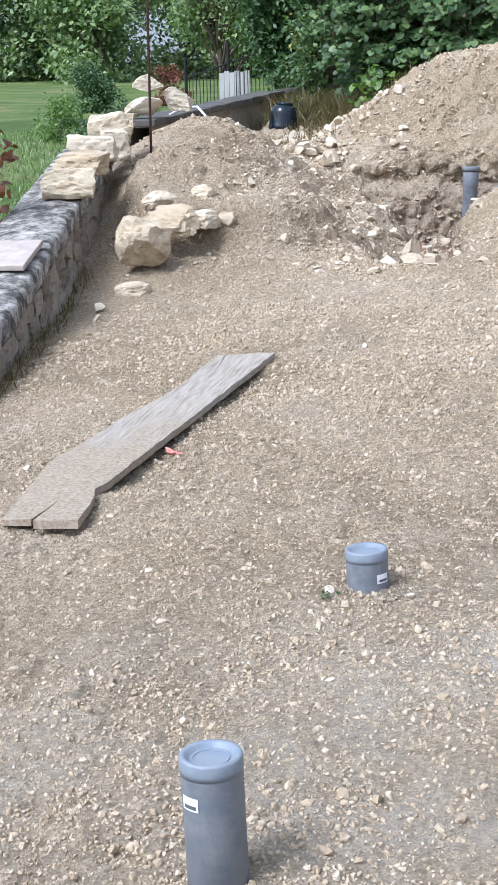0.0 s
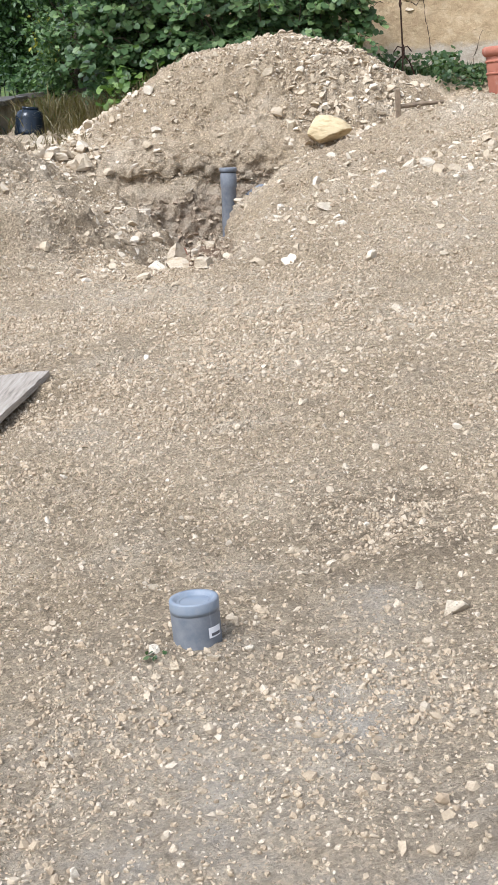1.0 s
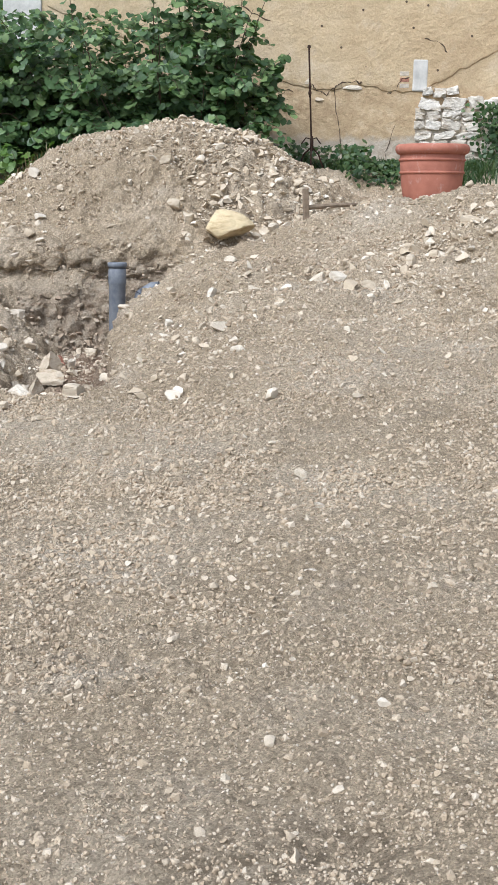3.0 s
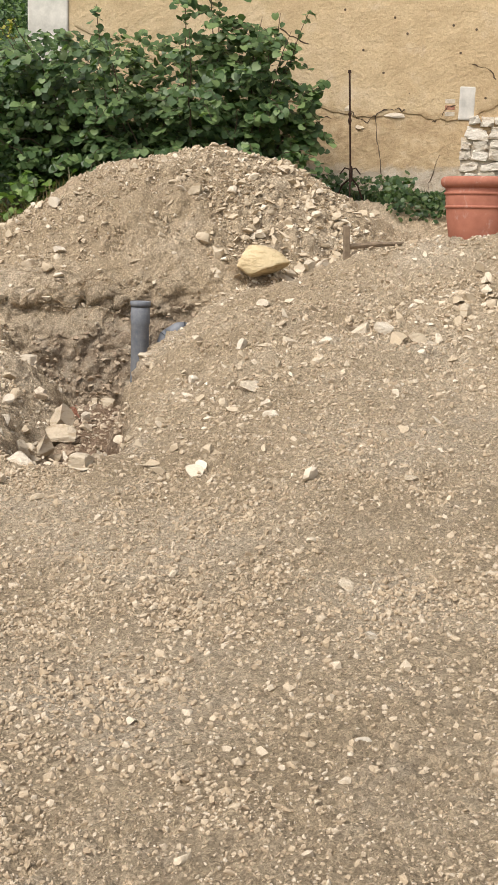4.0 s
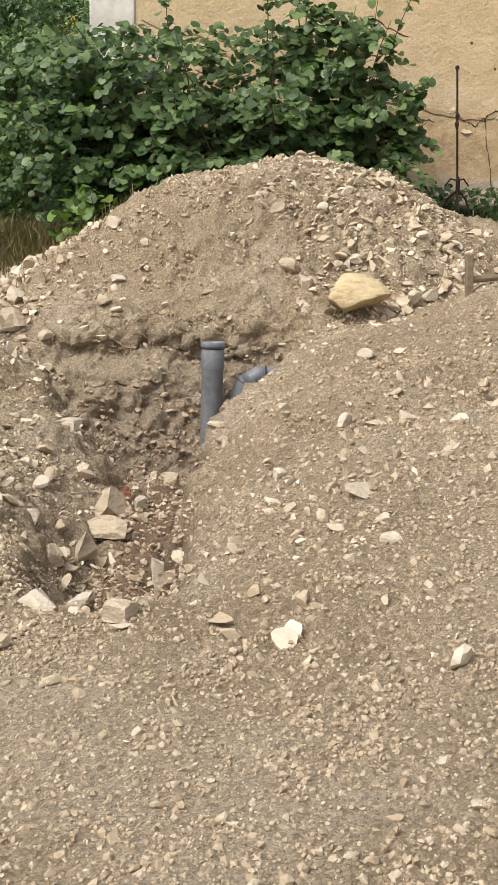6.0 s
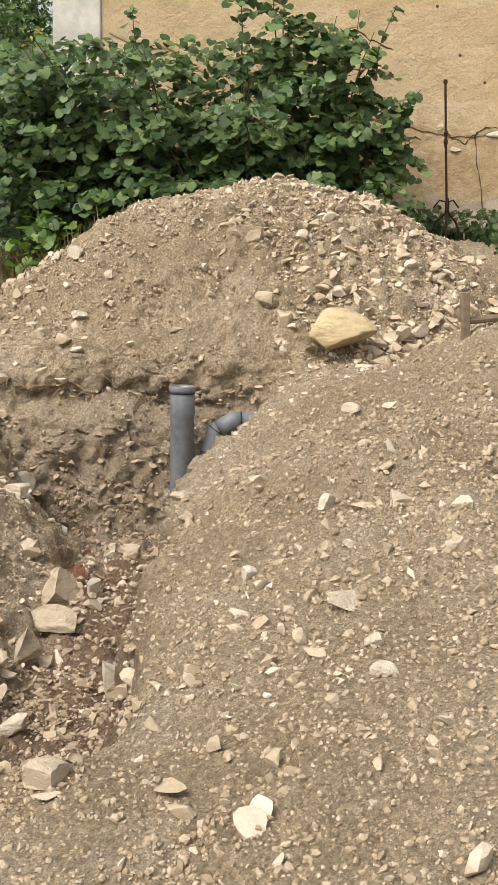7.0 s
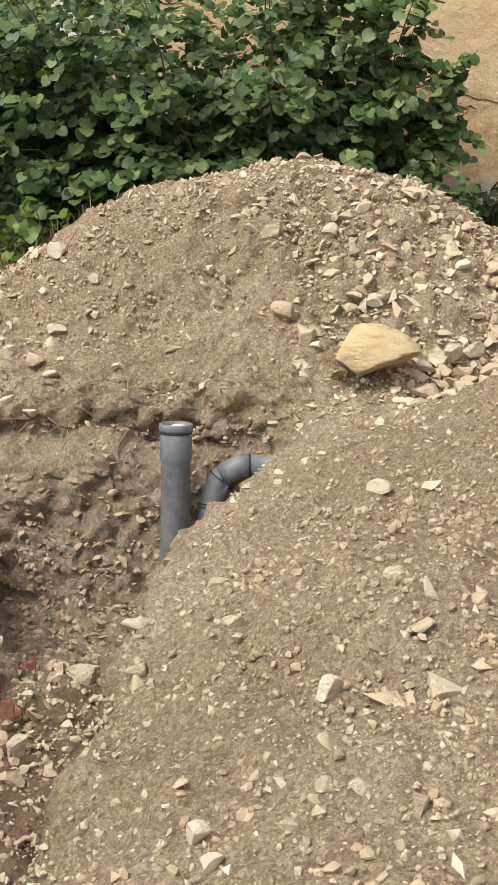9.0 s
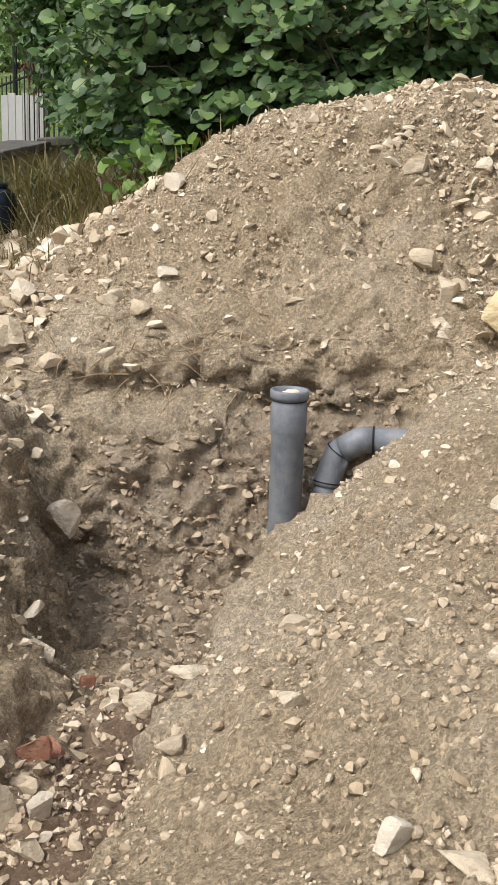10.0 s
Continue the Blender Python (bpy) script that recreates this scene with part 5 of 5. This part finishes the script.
def big_shrub():
    rng = np.random.default_rng(11)
    t = thing("shrub", pose(0, 0, 0), "large dense shrub with broad heart-shaped green leaves", "shrub")
    ends = []
    for k in range(250):
        x = rng.uniform(-2.55, 1.0)
        top = 3.95 + 0.25 * math.sin(x * 2.1) - 0.9 * max(0.0, x - 0.45) - 0.35 * max(0.0, min(1.0, -1.2 - x))
        ends.append((x, rng.uniform(16.2, 17.7), rng.uniform(2.0, top)))
    ends += [(1.38, 16.9, 3.25), (1.15, 16.8, 3.95), (1.32, 17.0, 2.8), (1.0, 17.0, 3.6), (1.1, 16.7, 2.45), (0.85, 16.9, 3.9), (0.05, 17.1, 4.6), (0.2, 16.9, 4.4), (-0.2, 17.2, 4.3), (-1.2, 17.0, 4.0), (-2.1, 17.0, 3.6), (0.6, 17.0, 3.7), (1.3, 17.1, 3.1), (1.25, 16.8, 2.65)]
    spots = []
    tips, wood = [], bmesh.new()
    for k, e in enumerate(ends):
        e = np.array(e)
        base = np.array([np.clip(e[0] * 0.6 + rng.normal(0, 0.15), -2.2, 0.4), 17.45 + rng.normal(0, 0.12), 1.35])
        pts = bend(rng, base, e, 9, rng.uniform(0.2, 0.6), 0.02)
        if k % 4 == 0 or k > 245:
            part("stem", tube(bmesh.new(), pts, list(np.linspace(0.014, 0.003, 9)), 5), TWIG, t)
        if k >= 250:
            for i in range(60):
                g = rng.uniform(2.0, 8.0)
                p = pts[int(g)] + (pts[min(int(g) + 1, 8)] - pts[int(g)]) * (g % 1)
                spots.append(p + rng.normal(0, 0.035, 3))
                tips.append(rng.normal(0, 0.5, 3) + (0, -0.2, -0.5))
        # leafy side shoots, spreading flat and drooping at the tip
        for _ in range(4 if k < 250 else 6):
            f = rng.uniform(0.45, 1.0) if k < 250 else rng.uniform(0.3, 1.0)
            p = pts[int(f * 8)]
            way = np.array([rng.normal(0, 1.0) + 0.5 * np.sign(e[0] - base[0]), rng.normal(-0.7, 0.5), rng.normal(0.12, 0.2)])
            way /= np.linalg.norm(way)
            length = rng.uniform(0.2, 0.48)
            n = int(length / 0.026)
            for i in range(n):
                g = i / n
                q = p + way * length * g + np.array([0, 0, -0.22 * g * g * length * 2])
                side = np.cross(way, (0, 0, 1)) * (0.035 if i % 2 else -0.035)
                spots.append(q + side + rng.normal(0, 0.012, 3))
                tips.append(way * 0.5 + side * 14 + np.array([0, 0, -0.5]))
            tube(wood, [p, p + way * length * 0.6 + np.array([0, 0, -0.03]), p + way * length + np.array([0, 0, -0.22 * length * 2])], [0.004, 0.003, 0.0015], 4)
    tagged(part("twig_tangle", wood, TWIG, t), kind="stuff")
    # shaded inner leaves towards the wall
    inner = np.stack([rng.uniform(-2.55, 0.75, 3800), rng.uniform(17.3, 18.0, 3800), rng.uniform(1.5, 3.75, 3800)], -1)
    spots, tips = np.concatenate([np.array(spots), inner]), np.concatenate([np.array(tips), rng.normal(0, 0.5, (3800, 3)) + (0, 0, -0.5)])
    keep = spots[:, 1] < 18.05
    spots, tips = spots[keep], tips[keep]
    sz = rng.uniform(0.055, 0.105, len(spots))
    tagged(part("leaves", leaves_mesh("leaves", rng, spots, sz, np.array([0.05, -0.55, 0.8]), LEAF, loose=0.38, tips=tips), LEAF, t), kind="stuff")
    for cx, cy, cz, n in ((-1.62, 16.15, 1.95, 190), (-1.85, 16.1, 1.75, 130)):
        u = thing("sapling", pose(cx, cy, cz - 0.5), "young sapling with bright yellow-green lobed leaves", "sapling")
        sp = []
        for k in range(9):
            e = np.array([rng.normal(0, 0.22), rng.normal(0, 0.15), rng.uniform(0.3, 0.75)])
            pts = bend(rng, np.array([0, 0, -0.2]), e, 6, 0.1, 0.01)
            part("stem", tube(bmesh.new(), pts, list(np.linspace(0.008, 0.003, 6)), 5), TWIG, u)
            for _ in range(n // 9):
                p = pts[rng.integers(2, 6)]
                sp.append(p + rng.normal(0, 0.07, 3))
        tagged(part("leaves", leaves_mesh("leaves", rng, np.array(sp), rng.uniform(0.06, 0.11, len(sp)), np.array([0, -0.4, 0.9]), LEAF_BRIGHT), LEAF_BRIGHT, u), kind="stuff")


big_shrub()


def tree(x, y, z, height, spread, seed, label, mat, leaf, count, trunk=0.1, low=0.15, name="tree", category="tree", template=None):
    """Tapered trunk, limbs, and a crown of leaf clumps with gaps."""
    rng = np.random.default_rng(seed)
    t = thing(name, pose(x, y, z), label, category)
    wood = bmesh.new()
    stem = bend(rng, np.array([0, 0, -0.4]), np.array([rng.normal(0, 0.05) * height, 0, height * 0.8]), 9, 0, 0.01 * height)
    tube(wood, stem, list(np.linspace(trunk, trunk * 0.25, 9)), 8)
    clumps = []
    for k in range(34):
        f = rng.uniform(low, 1.0)
        b = stem[min(8, int(f * 8))]
        a = rng.uniform(0, math.tau)
        r = spread * rng.uniform(0.35, 1.0) * math.sqrt(max(0.05, 1 - (abs(f - 0.5) * 1.7) ** 2))
        e = np.array([math.cos(a) * r, math.sin(a) * r, height * f + rng.normal(0, 0.05) * height])
        limb = bend(rng, b * np.array([1, 1, 0.8]), e, 6, 0.08 * height, 0.01 * height)
        tube(wood, limb, list(np.linspace(trunk * 0.35, trunk * 0.06, 6)), 5)
        clumps += [limb[4], limb[5], limb[3]]
    part("trunk", wood, BARK, t, smooth=True)
    c = np.array(clumps)
    at = c[rng.integers(0, len(c), count)] + rng.normal(0, spread * 0.16, (count, 3)) * np.array([1, 1, 0.8])
    tm = template or (SMALL_V, SMALL_F)
    tagged(part("crown", leaves_mesh("crown", rng, at, rng.uniform(0.7, 1.3, count) * leaf, np.array([0.0, -0.45, 0.8]), mat, tm, 0.3, 0.7), mat, t), kind="stuff")
    return t


def woods():
    # broad trees over the fence and behind the house corner
    tree(-6.1, 26.0, 0.9, 5.4, 1.35, 401, "leafy walnut tree behind the garden fence", LEAF_FAR, 0.11, 9000, 0.09, 0.42)
    tree(-4.4, 25.5, 1.0, 5.2, 1.4, 402, "leafy green tree behind the garden fence", LEAF, 0.11, 11000, 0.09, 0.3)
    tree(-3.9, 21.4, 1.3, 3.6, 1.0, 403, "dark bushy tree beside the house corner", LEAF_DARK, 0.10, 10000, 0.07, 0.1)
    tree(-2.9, 19.4, 1.5, 2.9, 0.9, 404, "dense green shrub by the house corner", LEAF, 0.09, 8000, 0.05, 0.0, "shrub", "shrub")
    tree(-3.0, 21.0, 1.4, 2.9, 0.7, 405, "shrub with yellow-green foliage behind the wall", LEAF_YELLOW, 0.08, 4500, 0.04, 0.2, "shrub", "shrub")
    far = [(-34.0, 76, 9.5, 4.6), (-29.5, 80, 10.5, 4.8), (-25.0, 74, 9.5, 4.5), (-39, 78, 10, 4.8), (-21.5, 82, 11, 5), (-17.5, 78, 9.0, 4.2), (-14, 84, 11, 5), (-10.5, 80, 10, 4.6), (-44, 82, 11, 5), (-7, 86, 11, 5), (-32, 92, 14, 6), (-22, 96, 14, 6), (-12, 98, 14, 6), (-3.5, 84, 10, 5), (-42, 96, 14, 6)]
    for k, (x, y, h, s) in enumerate(far):
        z = ground_z(x, y)
        tree(x, y, z - 0.4, h, s, 420 + k, "tall dense broadleaf tree at the meadow's far edge", LEAF if k % 4 == 3 else LEAF_FAR, 0.38, 9000, 0.28, 0.0)
    tree(-12.3, 36.0, ground_z(-12.3, 36.0) - 0.1, 1.3, 0.72, 450, "round clipped dark bush on the meadow", LEAF_DARK, 0.09, 8000, 0.05, 0.0, "bush", "bush")
    tree(-11.2, 40.0, ground_z(-11.2, 40.0) - 0.1, 1.3, 0.6, 451, "reddish dark bush by the fence", COPPER_LEAF, 0.11, 1800, 0.05, 0.0, "bush", "bush")
    tree(-3.55, 7.6, -0.2, 1.75, 0.33, 452, "young tree with copper-coloured top leaves beyond the wall", COPPER_LEAF, 0.07, 170, 0.012, 0.5, "sapling", "sapling", (LEAF_V, LEAF_F))
    for k, (x, y) in enumerate(((-8.2, 26.5), (-9.0, 24.0), (-7.6, 22.5), (-10.2, 28.0), (-6.4, 19.5))):
        tree(x, y, ground_z(x, y) - 0.1, 0.8, 0.6, 460 + k, "low yellowish green garden shrub beyond the wall", LEAF_BRIGHT if k % 2 else WEED, 0.07, 1500, 0.02, 0.0, "shrub", "shrub")


woods()


# ---- grass and weeds ----
def blades(name, rng, x, y, z, h, material, label, lean=0.35, width=0.006):
    n = len(x)
    a, l = rng.uniform(0, math.tau, n), rng.normal(0, lean, (n, 2))
    d = np.stack([np.cos(a), np.sin(a), np.zeros(n)], -1) * (width * (1 + h * 2))[:, None]
    base = np.stack([x, y, z - 0.03], -1)
    mid = base + np.stack([l[:, 0] * h * 0.4, l[:, 1] * h * 0.4, h * 0.6], -1)
    tip = base + np.stack([l[:, 0] * h, l[:, 1] * h, h * (1 - 0.3 * np.hypot(l[:, 0], l[:, 1]))], -1)
    v = np.stack([base - d, base + d, mid + d * 0.8, mid - d * 0.8, tip], 1)
    f = np.array([(0, 1, 2), (0, 2, 3), (3, 2, 4)])[None] + (np.arange(n) * 5)[:, None, None]
    return tagged(new(name, mesh_of(name, v.reshape(-1, 3), f.reshape(-1, 3), material, True)), label, name.split("_")[-1], kind="stuff")


def grasses():
    rng = np.random.default_rng(21)
    x, y = rng.uniform(0.9, 3.9, 5200), rng.uniform(16.5, 18.0, 5200)
    keep = (fbm(x * 1.5, y * 1.5, 3) > -0.22) & ((np.abs(x - 1.72) > 0.32) | (y > 17.45))
    x, y = x[keep], y[keep]
    blades("weeds", rng, x, y, lie_on(x, y), rng.uniform(0.08, 0.24, len(x)), WEED, "dark green weeds along the house wall", 0.5)
    at = np.stack([rng.uniform(0.9, 3.3, 2600), rng.uniform(16.4, 18.0, 2600), np.zeros(2600)], -1)
    at[:, 2] = lie_on(at[:, 0], at[:, 1]) + rng.uniform(0.02, 0.3, 2600) * (0.4 + 0.6 * (at[:, 0] < 2.4))
    at = at[(np.abs(at[:, 0] - 1.72) > 0.3) | (at[:, 1] > 17.45)]
    me = leaves_mesh("ivy", rng, at, rng.uniform(0.03, 0.07, len(at)), np.array([0, -0.5, 0.8]), WEED)
    tagged(new("ground_ivy", me), "low leafy ground cover along the house wall", "plants", kind="stuff")
    x, y = rng.normal(-2.2, 0.45, 2600), rng.normal(16.4, 0.5, 2600)
    blades("dry_grass", rng, x, y, lie_on(x, y), rng.uniform(0.06, 0.26, 2600), DRY, "dry yellowed grass clump behind the heap", 0.6, 0.003)
    x, y = rng.normal(-2.6, 0.5, 700), rng.normal(17.6, 0.5, 700)
    blades("tall_grass", rng, x, y, lie_on(x, y), rng.uniform(0.1, 0.35, 700), WEED, "tall green grass by the garden wall", 0.5)
    y = rng.uniform(4.5, 8.0, 900)
    x = wall_x(y) + np.abs(rng.normal(0.04, 0.05, 900))
    blades("dry_grass", rng, x, y, lie_on(x, y), rng.uniform(0.03, 0.14, 900), DRY, "sparse dry grass at the low wall's foot", 0.6, 0.003)
    x, y = rng.uniform(-11, -3.2, 24000), rng.uniform(7, 30, 24000)
    keep = x < wall_x(y) - 0.6
    x, y = x[keep], y[keep]
    blades("meadow_grass", rng, x, y, lie_on(x, y), rng.uniform(0.05, 0.16, len(x)), LEAF_FAR, "short bright green meadow grass beyond the wall", 0.4, 0.008)
    at = np.stack([4.1 + rng.normal(0, 0.16, 700), 17.75 + rng.normal(0, 0.05, 700), rng.uniform(1.8, 2.75, 700)], -1)
    me = leaves_mesh("creeper", rng, at, rng.uniform(0.03, 0.06, 700), np.array([0, -0.9, 0.3]), WEED)
    tagged(new("creeper", me), "dark green creeper hanging on the bared masonry", "plants", kind="stuff")
    x, y = rng.normal(-2.6, 0.4, 1500), rng.normal(17.0, 0.45, 1500)
    blades("dry_brambles", rng, x, y, lie_on(x, y), rng.uniform(0.12, 0.55, 1500), DRY, "dry brown brambles before the garden wall", 0.7, 0.003)
    at = np.array([-0.2, 2.08, 0.0]) + rng.normal(0, 0.012, (8, 3))
    at[:, 2] = lie_on(at[:, 0], at[:, 1]) + rng.uniform(0.004, 0.015, 8)
    me = leaves_mesh("weed", rng, at, rng.uniform(0.008, 0.016, 8), np.array([0, -0.3, 0.9]), WEED)
    tagged(new("weed", me), "tiny green weed at the foot of a drain pipe", "weed")
    # bared roots over the pit
    bm = bmesh.new()
    for k in range(60):
        x0 = rng.normal(-1.15, 0.3)
        y0 = rng.normal(14.05, 0.10)
        p = np.array([x0, y0 - 0.05, lie_on(np.array([x0]), np.array([y0]))[0]])
        d = rng.normal(0, 1, 3) * np.array([0.12, 0.04, 0.06]) + np.array([0, -0.05, -0.07])
        tube(bm, [p, p + d * 0.5 + np.array([0, -0.02, 0.02]), p + d], [0.004, 0.003, 0.001], 4)
    tagged(part("roots", bm, ROOT), "thin dry roots hanging from the heap's cut edge", "roots", kind="stuff")


grasses()


# ---- fence and gate behind the garden wall ----
def fence():
    t = thing("fence", pose(0, 0, 0), "dark iron fence along the back of the garden", "fence")
    a, b = Vector((-6.3, 23.6, 1.2)), Vector((-3.1, 20.4, 1.8))
    n = 36
    for i in range(n + 1):
        p = a.lerp(b, i / n)
        if i % 12 == 0:
            part("post", tube(bmesh.new(), [p - Vector((0, 0, 0.8)), p + Vector((0, 0, 1.5))], 0.03, 8), IRON, t)
        else:
            part("bar", tube(bmesh.new(), [p, p + Vector((0, 0, 1.2))], 0.008, 5), IRON, t)
    for h in (0.1, 1.12):
        part("rail", tube(bmesh.new(), [a + Vector((0, 0, h)), b + Vector((0, 0, h))], 0.014, 6), IRON, t)
    g = thing("gate", pose(-5.35, 22.5, 1.38, 0, 0, -18), "pale boarded garden gate in the fence", "gate")
    for k in range(6):
        part("board", box(bmesh.new(), 0.10, 0.02, 0.95 + 0.05 * (k % 2), pose(0.105 * k, 0, 0.5), 0.004), FARWALL, g)
    for h in (0.2, 0.8):
        part("rail", box(bmesh.new(), 0.64, 0.03, 0.07, pose(0.26, 0.03, h), 0.004), FARWALL, g)


fence()
